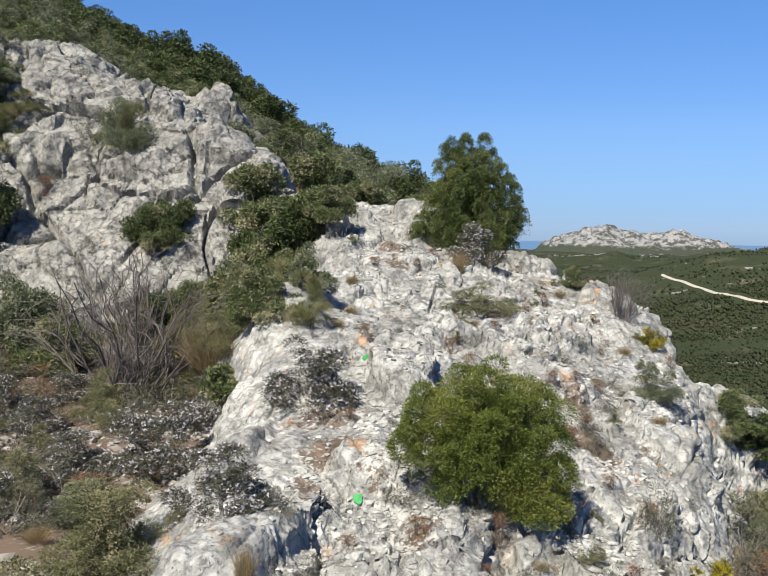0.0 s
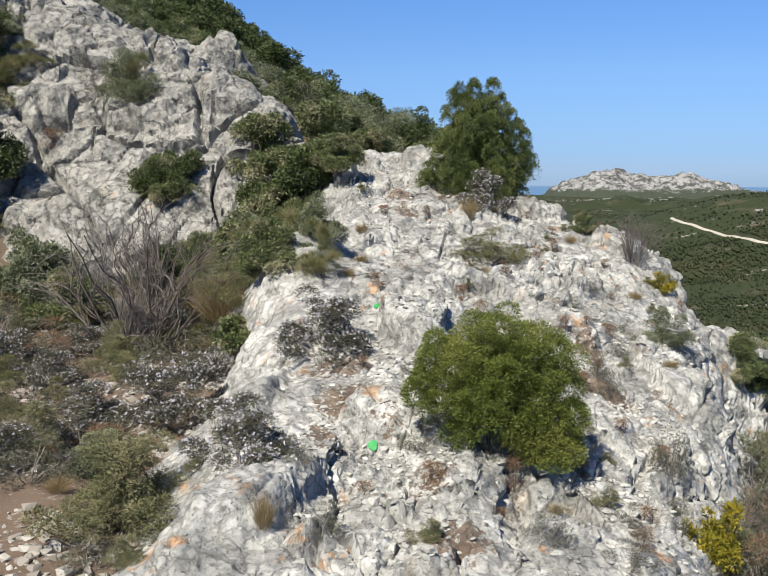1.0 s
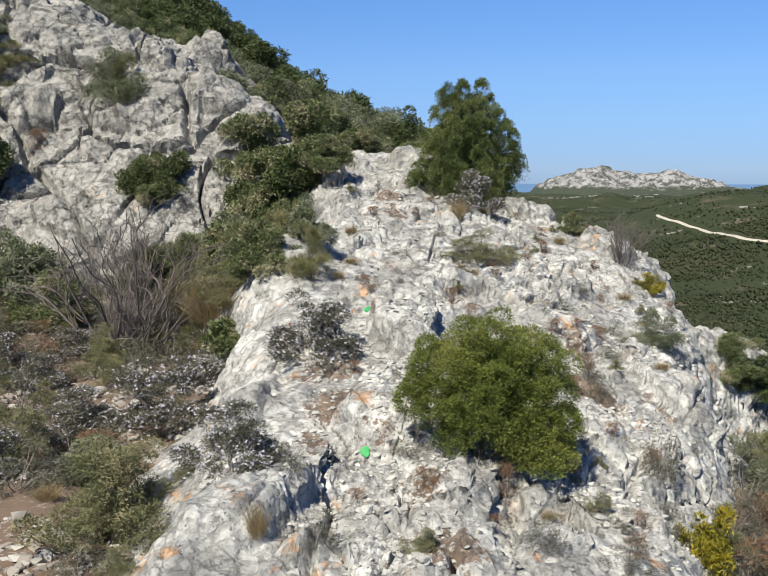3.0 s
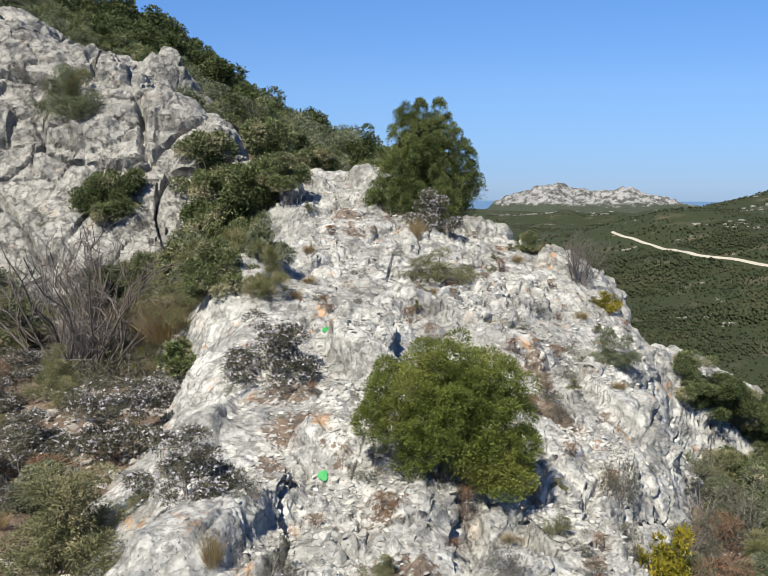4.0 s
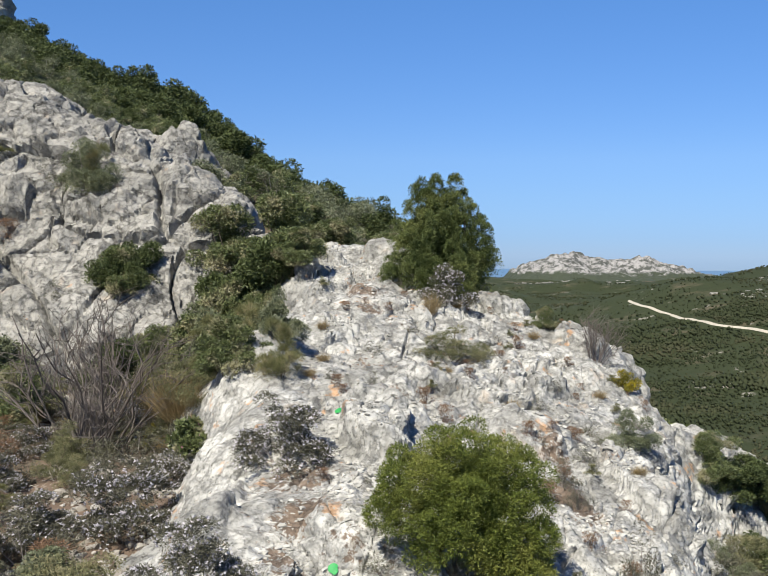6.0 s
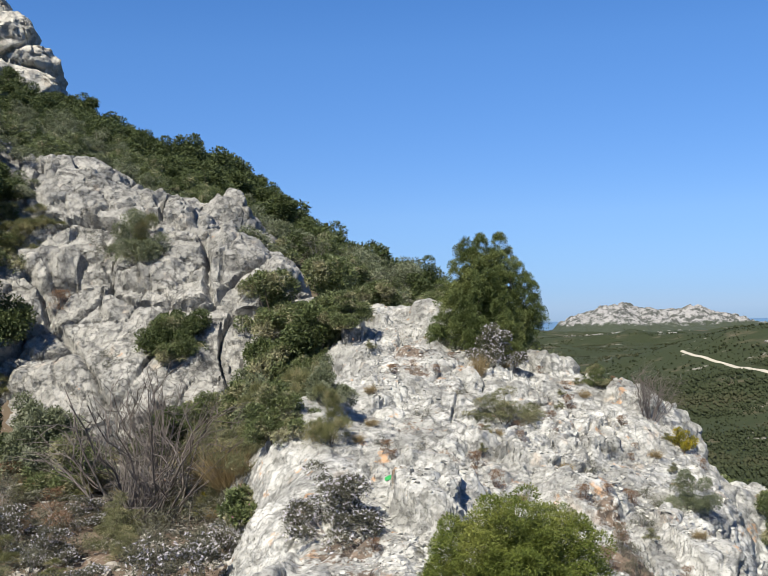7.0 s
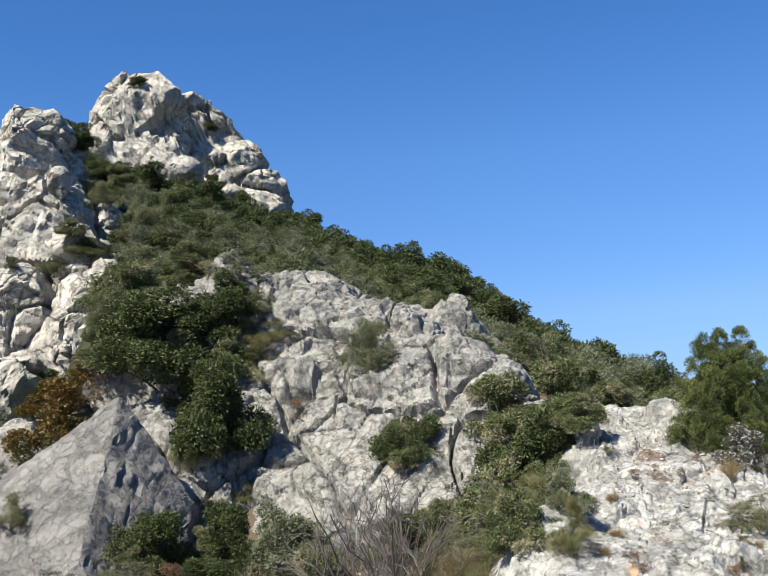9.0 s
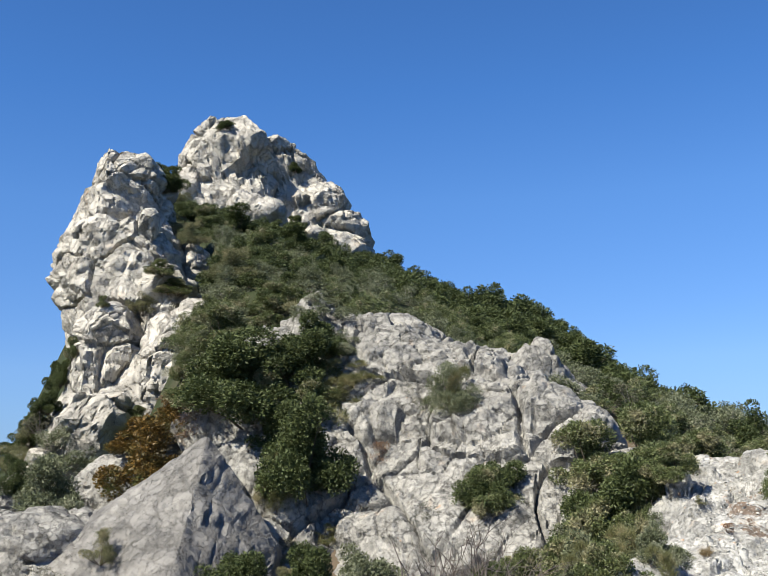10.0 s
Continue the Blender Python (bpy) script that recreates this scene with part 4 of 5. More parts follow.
def footing(obs):
    """The vertices of rock surfaces, to be found by their place in plan."""
    co = []
    for ob in obs:
        v = np.empty(len(ob.data.vertices) * 3, np.float32)
        ob.data.vertices.foreach_get("co", v)
        co.append(v.reshape(-1, 3))
    co = np.concatenate(co)[::3]
    tree = KDTree(len(co))
    for i, (x, y, z) in enumerate(co.tolist()):
        tree.insert((x, y, 0), i)
    tree.balance()
    return tree, co[:, 2]


FOOTINGS = [footing([SPUR]), footing(OUTCROP.children)]


def stand(x, y, z):
    """The height of the rock under a foot that was meant at z, if there is rock close by."""
    for (tree, height), sunk in zip(FOOTINGS, (0.0, 0.14)):
        near = [float(height[i]) for _, i, d in tree.find_n((x, y, 0), 12) if d < 0.08]
        if near and abs(np.mean(near) - z) < 0.55:
            return max(float(np.mean(near)) - sunk, float(land(np.array([x]), np.array([y]))[0]))
    return z



def grow(kind, x, y, z, w, h, turn=None):
    """One plant of that kind with its foot at x, y, z, w wide and h high."""
    n = grown[kind] = grown.get(kind, -1) + 1
    z = stand(x, y, z) if turn is None else z
    key = (kind, n % VARIANTS.get(kind, 1))
    place = pose(x, y, z - 0.07 * h, turns.uniform(-5, 5), turns.uniform(-5, 5), turns.uniform(0, 360) if turn is None else turn) @ Matrix.Diagonal((w, w, h, 1))
    if key not in bases:
        bases[key] = MAKERS[kind](900 + 13 * len(bases))
        bases[key].matrix_world = place
        return bases[key]
    return copy_thing(bases[key], place @ Matrix.Diagonal((*[1 / k for k in bases[key].scale], 1)))


# ---------- the single plants ----------
grow("bare", -2.68, 9.91, -0.29, 2.17, 1.79)
grow("bare", 2.68, 10.52, 0.61, 0.62, 0.65)
grow("broom", -6.16, 15.26, 2.98, 0.85, 0.76)
grow("broom", -6.28, 15.43, 3.26, 0.69, 0.69)
grow("broom", -5.89, 15.62, 3.47, 0.78, 0.52)
grow("broom", -4.07, 15.00, 2.81, 0.72, 0.96)
grow("broom", -6.47, 13.27, 1.22, 0.76, 0.91)
grow("broom", -5.69, 13.47, 0.92, 0.45, 0.38)
grow("olive", -32.22, 53.11, 18.42, 2.67, 2.00)
grow("kermes", -20.63, 32.51, 9.65, 1.42, 0.81)
grow("olive", -21.59, 32.64, 8.14, 1.44, 1.03)
grow("kermes", -21.46, 29.83, 8.01, 0.58, 0.50)
grow("kermes", -17.72, 26.62, 3.46, 1.16, 0.66)
grow("broom", -0.65, 8.50, 0.69, 0.49, 0.62)
grow("olive", -21.88, 36.88, 11.93, 1.82, 1.37)
grow("kermes", -20.24, 33.00, 8.90, 1.83, 0.81)
grow("olive", -22.78, 37.08, 12.52, 1.62, 1.16)
grow("brown", 1.56, 7.14, 0.19, 0.15, 0.15)
grow("brown", 1.81, 10.56, 0.83, 0.22, 0.20)
grow("brown", 0.65, 4.91, -0.12, 0.14, 0.22)
grow("brown", 0.24, 4.58, 0.09, 0.13, 0.10)
grow("brown", -0.75, 6.96, 0.33, 0.15, 0.11)
grow("brown", -5.29, 14.64, 2.29, 0.48, 0.40)
grow("brown", -8.80, 14.95, 2.57, 0.89, 0.54)
grow("brown", -10.04, 16.16, 2.92, 0.98, 0.59)
grow("cistus", -4.50, 11.52, -0.07, 0.97, 1.10)
grow("cistus", -3.82, 11.39, -0.14, 1.07, 0.76)
grow("cistus", -4.93, 12.45, 0.04, 1.04, 1.04)
grow("cistus", -4.28, 12.27, -0.01, 0.87, 0.87)
grow("cistus", -1.87, 13.35, 0.93, 1.18, 1.05)
grow("cistus", -1.38, 13.26, 0.94, 1.25, 1.32)
grow("cistus", -0.71, 9.31, 0.99, 0.54, 0.58)
grow("cistus", -1.97, 6.09, -0.37, 0.56, 0.42)
grow("cistus_pink", -1.47, 8.66, 0.01, 0.51, 0.51)
grow("grey", -4.14, 15.07, 2.85, 1.06, 1.14)
grow("grey", 2.37, 8.20, 0.12, 0.56, 0.45)
grow("grey", 3.29, 8.44, -0.91, 0.58, 0.49)
grow("grey", -4.27, 15.52, 3.42, 1.00, 0.83)
grow("grey", -7.00, 16.54, 4.96, 1.22, 0.75)
grow("grey", -6.49, 16.00, 4.11, 1.08, 0.63)
grow("grey", -19.21, 24.94, 1.96, 2.44, 1.79)
grow("greyscrub", 1.67, 5.64, -0.19, 0.30, 0.58)
grow("greyscrub", 1.15, 4.56, -0.11, 0.18, 0.16)
grow("greyscrub", -2.51, 7.19, -0.34, 0.53, 0.45)
grow("greyscrub", -3.08, 8.64, -0.33, 0.73, 0.44)
grow("greyscrub", 1.49, 6.82, 0.11, 0.22, 0.26)
grow("greyscrub", 1.56, 6.65, 0.04, 0.22, 0.33)
grow("greyscrub", 2.75, 6.86, -0.80, 0.60, 0.60)
grow("greyscrub", 2.95, 6.60, -0.97, 0.64, 0.71)
grow("greyscrub", 2.22, 5.77, -0.66, 0.41, 0.41)
grow("greyscrub", -5.75, 12.65, 0.29, 0.79, 0.65)
grow("greyscrub", -3.44, 9.69, -0.26, 0.86, 0.48)
grow("greyscrub", -2.25, 14.52, 2.26, 0.53, 0.45)
grow("greyscrub", -4.92, 15.36, 3.11, 0.58, 0.50)
grow("greyscrub", -4.06, 13.37, 1.27, 0.43, 0.36)
grow("greyscrub", -20.25, 25.03, 3.19, 1.17, 1.17)
grow("greyscrub", -1.51, 4.50, -0.39, 0.40, 0.29)
grow("greytwig", -2.69, 9.85, -0.30, 0.76, 0.86)
grow("holm", -7.79, 14.85, 2.95, 2.85, 1.99)
grow("juniper_fg", 0.56, 5.16, 0.10, 1.05, 0.95, 0)
grow("kermes", -3.30, 13.66, 1.44, 0.91, 0.80)
grow("kermes", 2.38, 11.62, 0.90, 0.43, 0.37)
grow("kermes", 5.62, 15.64, -1.73, 0.44, 0.53)
grow("kermes", 110.76, 296.48, -61.42, 8.39, 8.39)
grow("kermes", 4.73, 10.05, -1.98, 0.73, 0.91)
grow("kermes", -8.49, 15.08, 2.95, 1.61, 1.16)
grow("kermes", -1.40, 14.22, 1.66, 1.41, 0.89)
grow("kermes", -1.96, 13.47, 1.07, 1.06, 0.99)
grow("kermes", -1.20, 8.94, 0.73, 0.80, 0.71)
grow("kermes", -0.95, 16.64, 2.14, 1.04, 0.69)
grow("kermes", -13.26, 26.82, 8.29, 2.06, 1.58)
grow("kermes", -9.46, 19.55, 5.38, 1.70, 1.02)
grow("kermes", -9.96, 17.94, 4.34, 1.60, 1.28)
grow("kermes", -7.38, 14.78, 2.93, 1.36, 1.11)
grow("kermes", -6.52, 14.90, 2.82, 1.26, 1.01)
grow("kermes", -28.31, 49.50, 16.18, 2.74, 1.83)
grow("kermes", -10.40, 17.39, 3.79, 0.94, 0.84)
grow("kermes", -20.70, 25.45, 3.37, 1.02, 1.02)
grow("kermes", -22.88, 29.92, 6.15, 0.78, 0.98)
grow("kermes", -1.03, 12.33, 1.18, 0.84, 0.97)
grow("kermes", -0.64, 12.24, 1.71, 0.83, 0.57)
grow("oak", 5.81, 14.08, -2.11, 1.38, 0.97)
grow("oak", 6.48, 13.79, -2.57, 1.06, 1.06)
grow("oak", 5.18, 13.67, -1.77, 0.62, 0.54)
grow("oak", -6.17, 13.61, 1.44, 1.69, 1.76)
grow("oak", -6.76, 14.24, 2.26, 1.21, 1.30)
grow("oak", -4.92, 10.57, -0.05, 0.78, 0.72)
grow("oak", -11.79, 14.00, 1.54, 0.75, 0.85)
grow("oak", -6.26, 13.68, 1.56, 1.35, 1.08)
grow("oak", -3.29, 13.81, 1.59, 1.10, 1.02)
grow("oak", -23.26, 37.16, 14.72, 2.13, 1.66)
grow("oak", -46.63, 59.87, 7.85, 2.37, 3.16)
grow("oak", -40.08, 73.73, 32.63, 1.85, 1.21)
grow("oak", -35.75, 79.15, 29.54, 1.61, 1.23)
grow("oak", -34.58, 76.48, 23.26, 2.25, 1.53)
grow("oak", -42.90, 75.80, 33.60, 1.16, 0.67)
grow("oak", -28.83, 54.27, 17.00, 4.59, 2.30)
grow("oak", -23.08, 49.52, 14.16, 4.35, 2.61)
grow("oak", -7.05, 15.27, 3.37, 1.74, 1.48)
grow("oak", -6.90, 15.83, 4.12, 1.34, 0.99)
grow("oak", -20.89, 25.38, 2.83, 1.19, 1.02)
grow("oak", -20.03, 25.06, 3.80, 1.00, 1.00)
grow("oak", -23.91, 30.75, 5.24, 1.01, 1.21)
grow("oak", -54.97, 64.79, 2.11, 3.97, 3.08)
grow("olive", -1.60, 4.89, -0.37, 0.92, 0.74)
grow("olive", 1.01, 9.73, 0.82, 0.82, 0.43)
grow("olive", -1.12, 3.81, -0.04, 0.20, 0.18)
grow("olive", -1.13, 5.22, -0.11, 0.15, 0.15)
grow("olive", -7.63, 10.60, 0.80, 0.60, 0.54)
grow("olive", -1.65, 9.77, 0.29, 0.78, 0.62)
grow("olive", -11.52, 21.54, 6.59, 1.54, 1.28)
grow("olive", -20.88, 24.96, 1.99, 2.19, 1.51)
grow("olive", -1.43, 5.17, -0.25, 0.75, 0.60)
grow("olive", -2.58, 6.46, -0.39, 0.68, 0.49)
grow("rosemary", -0.77, 4.62, 0.17, 0.61, 0.48)
grow("rosemary", -0.49, 6.67, 0.37, 0.76, 0.60)
grow("rosemary", -1.67, 7.14, -0.36, 0.91, 0.75)
grow("rust", 5.49, 12.93, -2.05, 0.83, 0.45)
grow("rust", -10.20, 15.26, 2.18, 1.42, 0.85)
grow("rust", -9.27, 14.91, 2.15, 1.08, 0.99)
grow("spurge", -2.10, 10.10, -0.28, 0.27, 0.27)
grow("straw", 0.87, 10.88, 1.23, 0.20, 0.26)
grow("straw", -0.56, 3.90, 0.06, 0.10, 0.17)
grow("straw", -2.18, 11.00, -0.17, 0.65, 0.59)
grow("straw", -1.76, 9.77, 0.13, 0.57, 0.47)
grow("yellow", 2.89, 10.06, 0.37, 0.33, 0.33)
grow("yellow", 1.74, 4.89, -0.44, 0.38, 0.49)
grow("juniper_tree", 1.10, 12.3, 1.30, 1.62, 1.66, 0)
grow("rosemary", 1.12, 11.55, 1.15, 0.80, 0.62)
# dark scrub along the foot of the low ridge
for _i in range(9):
    _x = 3.75 + 0.24 * _i
    _y = 9.8 + 0.52 * (_x - 3.75)
    grow(("kermes", "oak", "oak")[_i % 3], _x, _y, max(float(spur(_x, _y)[0]), float(land(np.array([_x]), np.array([_y]))[0])) - 0.06, 0.75, 0.55)
    grow(("olive", "oak", "cistus", "greyscrub")[_i % 4], _x + 0.1, 9.1 + 0.5 * (_x - 3.75), float(land(np.array([_x + 0.1]), np.array([9.1 + 0.5 * (_x - 3.75)]))[0]), 0.85, 0.75)
# thicket between the spur and the rock face
grow("kermes", -1.00, 13.6, 1.15, 1.45, 1.30)
grow("kermes", -1.55, 12.6, 0.35, 1.55, 1.55)
grow("kermes", -2.05, 12.3, 0.15, 1.25, 1.25)
grow("kermes", -0.70, 14.6, 1.55, 1.30, 0.85)
grow("cistus", -1.25, 12.0, 0.30, 1.15, 1.15)
grow("oak", -1.75, 13.3, 0.75, 1.30, 1.30)
grow("broom", -1.25, 11.1, 0.15, 0.75, 1.05)
grow("broom", -1.45, 10.2, 0.00, 0.70, 0.80)
grow("rust", -9.0, 13.7, 1.55, 1.8, 1.5)
grow("cistus", -10.2, 12.9, 1.1, 1.5, 1.6)
grow("kermes", -0.35, 14.9, 1.7, 1.2, 0.8)
grow("kermes", -2.6, 12.7, 0.2, 1.1, 1.0)
grow("cistus", -1.9, 11.7, 0.05, 1.2, 1.3)
grow("oak", -1.1, 12.8, 0.6, 1.5, 1.6)
grow("kermes", -1.9, 14.2, 1.3, 1.4, 1.2)
grow("olive", -2.2, 11.0, 0.0, 0.9, 0.8)
grow("oak", -3.1, 12.3, 0.1, 1.0, 0.8)
grow("cistus", -4.4, 11.8, 0.0, 1.2, 1.2)
grow("oak", -5.2, 11.5, 0.1, 1.1, 1.1)
grow("oak", -6.0, 11.0, 0.2, 1.2, 1.1)
grow("kermes", -3.8, 10.9, -0.1, 1.0, 0.8)
grow("broom", -1.15, 12.0, 0.50, 0.60, 0.80)


# ---------- scrub over the hillside ----------
def clothe_hill():
    rng = np.random.default_rng(42)
    made = 0
    spots = []
    while made < 560:
        y = rng.uniform(16.5, 64)
        x = rng.uniform(-0.75 * y, 3.0)
        behind = (x + 0.1) * 0.825 + (y - 34) * 0.566
        if behind > 1.5 or x > 0.1 * y or (24 < y < 44 and x < -0.55 * y) or x < -0.62 * y - 0.1 * (y - 24) or (y < 18.0 and -8.2 < x < -1.6):
            continue
        gap = 0.5 if y < 26 else 0.72
        if any((x - a) ** 2 + (y - b) ** 2 < gap ** 2 for a, b in spots):
            continue
        spots.append((x, y))
        z = float(land(np.array([x]), np.array([y]))[0])
        u = rng.uniform()
        if behind > -7.5:
            kind, w = ("oak_far", rng.uniform(1.5, 2.5) * (0.75 if x > -3 else 0.95 if x > -6 else 1.1 if x > -10 else 1.2)) if u < 0.85 else ("grey_far", rng.uniform(1.0, 1.6))
        elif y > 30:
            kind, w = ("oak_far", rng.uniform(1.2, 2.2)) if u < 0.5 else (("grey_far", rng.uniform(1.0, 1.7)) if u < 0.72 else ("kermes_far", rng.uniform(1.0, 1.8)))
        else:
            kind, w = ("kermes_far", rng.uniform(0.7, 1.3)) if u < 0.4 else (("grey_far", rng.uniform(0.7, 1.3)) if u < 0.75 else ("oak_far", rng.uniform(0.9, 1.4)))
        grow(kind, round(x, 2), round(y, 2), round(z - 0.05, 2), round(w, 2), round(w * rng.uniform(0.7, 0.95), 2))
        made += 1


clothe_hill()


def ledge_scrub():
    rng = np.random.default_rng(44)
    for _ in range(46):
        y = rng.uniform(15.5, 27)
        x = rng.uniform(-3.6, 1.2)
        z = float(land(np.array([x]), np.array([y]))[0])
        kind = ("grey_far", "kermes_far", "greyscrub", "kermes_far")[rng.integers(4)]
        w = rng.uniform(0.6, 1.2)
        grow(kind, round(x, 2), round(y, 2), round(z, 2), round(w, 2), round(w * 0.72, 2))


ledge_scrub()


def left_flank():
    rng = np.random.default_rng(43)
    for _ in range(34):
        y = rng.uniform(10, 25)
        x = -0.62 * y - 1.0 - rng.uniform(0, 1) * 6
        z = float(land(np.array([x]), np.array([y]))[0])
        kind = ("grey_far", "kermes_far", "oak_far", "greyscrub")[rng.integers(4)]
        w = rng.uniform(0.5, 1.1)
        grow(kind, round(x, 2), round(y, 2), round(z, 2), round(w, 2), round(w * 0.75, 2))


left_flank()


# ---------- pines of the valley ----------
def valley_woods():
    rng = np.random.default_rng(5)
    n = 46000
    y = np.concatenate([rng.uniform(230, 1750, n // 2), rng.uniform(70, 700, n // 2)])
    x = rng.uniform(0.12, 0.52, n) * y
    keep = (np.abs(x - np.interp(y, [400, 470, 514, 553, 590, 632, 735, 813, 872], [300, 275, 262, 257, 253, 245, 250, 249, 252])) > 5.5) & (rng.uniform(0, 1, n) < 0.25 + ramp(vnoise(flat(x, y, 0.022), 93), -0.5, 0.3))
    x, y = x[keep], y[keep]
    z = land(x, y)
    n = len(x)
    v0 = np.array([(0, 0, 1), (0.9, 0, 0.3), (0.28, 0.86, 0.3), (-0.73, 0.53, 0.3), (-0.73, -0.53, 0.3), (0.28, -0.86, 0.3), (0.6, 0.4, -0.6), (-0.6, 0.5, -0.6), (0, -0.8, -0.6)])
    f0 = np.array([(0, 1, 2), (0, 2, 3), (0, 3, 4), (0, 4, 5), (0, 5, 1), (1, 6, 2), (2, 6, 7), (2, 7, 3), (3, 7, 4), (4, 7, 8), (4, 8, 5), (5, 8, 1), (1, 8, 6)])
    r = np.clip(y / 180, 0.45, 1) * (0.45 + 1.3 * rng.uniform(0, 1, n) ** 2) * (0.8 + 0.35 * vnoise(flat(x, y, 0.02), 92))
    v = v0[None] * r[:, None, None] * rng.uniform(0.7, 1.2, (n, len(v0), 1))
    v += np.stack([x, y, z + r * 0.8], 1)[:, None]
    f = (f0[None] + (np.arange(n) * len(v0))[:, None, None]).reshape(-1, 3)
    m = leaf_mat("pine_wood", (0.021, 0.028, 0.011), (0.043, 0.052, 0.022), (0.056, 0.055, 0.028), 0.8, 0.25, 0.011)
    put("pine_forest", mesh_of("pine_forest", v.reshape(-1, 3), f, smooth=False), m, None, "dense green pine wood filling the valley", "forest", kind="stuff")


valley_woods()


def far_rocks():
    """Pale bosses of rock on the scrubby foothills and over the road."""
    rng = np.random.default_rng(6)
    a = np.radians(np.concatenate([rng.uniform(9.5, 20.5, 300), rng.uniform(17.5, 27, 200)]))
    d = np.concatenate([rng.uniform(1650, 2200, 300), rng.uniform(740, 1080, 200)])
    x, y = d * np.sin(a), d * np.cos(a)
    keep = vnoise(flat(x, y, 0.012), 33) > -0.15
    x, y, d = x[keep], y[keep], d[keep]
    base, f0 = cube_sphere(5)
    n = len(x)
    size = d / 1500 * (0.8 + 3.6 * rng.uniform(0, 1, n) ** 2.5)
    v = base[None] * size[:, None, None] * np.stack([rng.uniform(0.8, 2.2, n), rng.uniform(0.6, 1.2, n), rng.uniform(0.5, 1.0, n)], 1)[:, None] * rng.uniform(0.6, 1.25, (n, len(base), 1))
    v += np.stack([x, y, land(x, y)], 1)[:, None]
    f = (f0[None] + (np.arange(n) * len(base))[:, None, None]).reshape(-1, 4)
    put("far_outcrops", mesh_of("far_outcrops", v.reshape(-1, 3), f, smooth=False), M_FACE, None, "pale limestone bosses scattered over far scrub", "rocks", kind="stuff")


far_rocks()


# ---------- waymarks, stones ----------
def surface_of(ob):
    me = ob.data
    v, n = np.empty(len(me.vertices) * 3, np.float32), np.empty(len(me.vertices) * 3, np.float32)
    me.vertices.foreach_get("co", v)
    me.vertex_normals.foreach_get("vector", n)
    return v.reshape(-1, 3), n.reshape(-1, 3)


SV, SN = surface_of(SPUR)


def waymark(x, y, size, mat, label, seed):
    """A dab of paint that follows the rock."""
    rng = np.random.default_rng(seed)
    near = np.nonzero((np.abs(SV[:, 0] - x) < 0.25) & (np.abs(SV[:, 1] - y) < 0.25))[0]
    pv, pn = SV[near], SN[near]
    k = np.linalg.norm(pv[:, :2] - (x, y), axis=1).argmin()
    centre, nrm = pv[k], pn[k] / np.linalg.norm(pn[k])
    s = unit(np.cross(nrm, (0.0, 1.0, 0.2))[None])[0]
    t = np.cross(nrm, s)
    rings, seg = 6, 20
    wob = 1 + 0.38 * vnoise(np.stack([np.cos(np.arange(seg) * 0.314) * 1.5, np.sin(np.arange(seg) * 0.314) * 1.5, np.full(seg, seed * 1.7)], 1), seed)
    pts = []
    for i in range(rings):
        for j in range(seg):
            q = size * 0.5 * (i + 0.15) / rings * wob[j]
            pts.append(centre + q * (math.cos(j * 2 * math.pi / seg) * s + math.sin(j * 2 * math.pi / seg) * t))
    pts = np.array(pts)
    for i in range(len(pts)):
        d = np.linalg.norm(pv - pts[i], axis=1)
        o = np.argsort(d)[:5]
        w = 1 / (d[o] + 0.004)
        w /= w.sum()
        lift = ((pv[o] - pts[i]) @ nrm * w).sum()
        pts[i] += nrm * (lift + 0.012)
    i = np.arange(rings * seg).reshape(rings, seg)
    jn = np.roll(i, -1, 1)
    f = np.stack([i[:-1], i[1:], jn[1:], jn[:-1]], -1).reshape(-1, 4)
    put("paint_mark", mesh_of("paint_mark", pts, f), mat, SPUR, label)


def paint(name, a, b):
    m, nt, p = material(name)
    n = noise_node(nt, 60, 5, 0.7)
    nt.links.new(mix(nt, n, a, b), p.inputs["Base Color"])
    p.inputs["Roughness"].default_value = 0.6
    bump(nt, p, n, 0.4, 0.004)
    return m


GREEN = paint("green_paint", (0.008, 0.182, 0.035), (0.021, 0.266, 0.063))
waymark(-0.114, 5.147, 0.074, GREEN, "round green paint waymark", 3)
waymark(-0.118, 7.375, 0.078, GREEN, "faded green paint waymark", 4)


# ---------- loose stones ----------
def stone_mesh(seed):
    rng = np.random.default_rng(seed)
    bm = bmesh.new()
    k = rng.normal(size=(12, 3))
    k = k / np.linalg.norm(k, axis=1, keepdims=True) * rng.uniform(0.75, 1.1, (12, 1)) * np.array([0.5, rng.uniform(0.32, 0.5), rng.uniform(0.2, 0.36)])
    for q in k:
        bm.verts.new(q)
    res = bmesh.ops.convex_hull(bm, input=bm.verts)
    bmesh.ops.delete(bm, geom=[g for g in res["geom_interior"] if isinstance(g, bmesh.types.BMVert)], context="VERTS")
    me = bpy.data.meshes.new("stone")
    bm.to_mesh(me)
    bm.free()
    me.materials.append(M_STONE)
    return me


def stone_mat():
    m, nt, p = material("loose_limestone")
    info = nt.nodes.new("ShaderNodeObjectInfo")
    n = noise_node(nt, 6, 5, 0.7)
    c = mix(nt, info.outputs["Random"], (0.266, 0.259, 0.234), (0.378, 0.371, 0.339))
    c = mix(nt, steps(nt, n, [(0.38, grey(0.8)), (0.5, grey(0))]), c, (0.168, 0.158, 0.143))
    nt.links.new(c, p.inputs["Base Color"])
    p.inputs["Roughness"].default_value = 0.9
    bump(nt, p, n, 0.6, 0.02)
    return m


M_STONE = stone_mat()
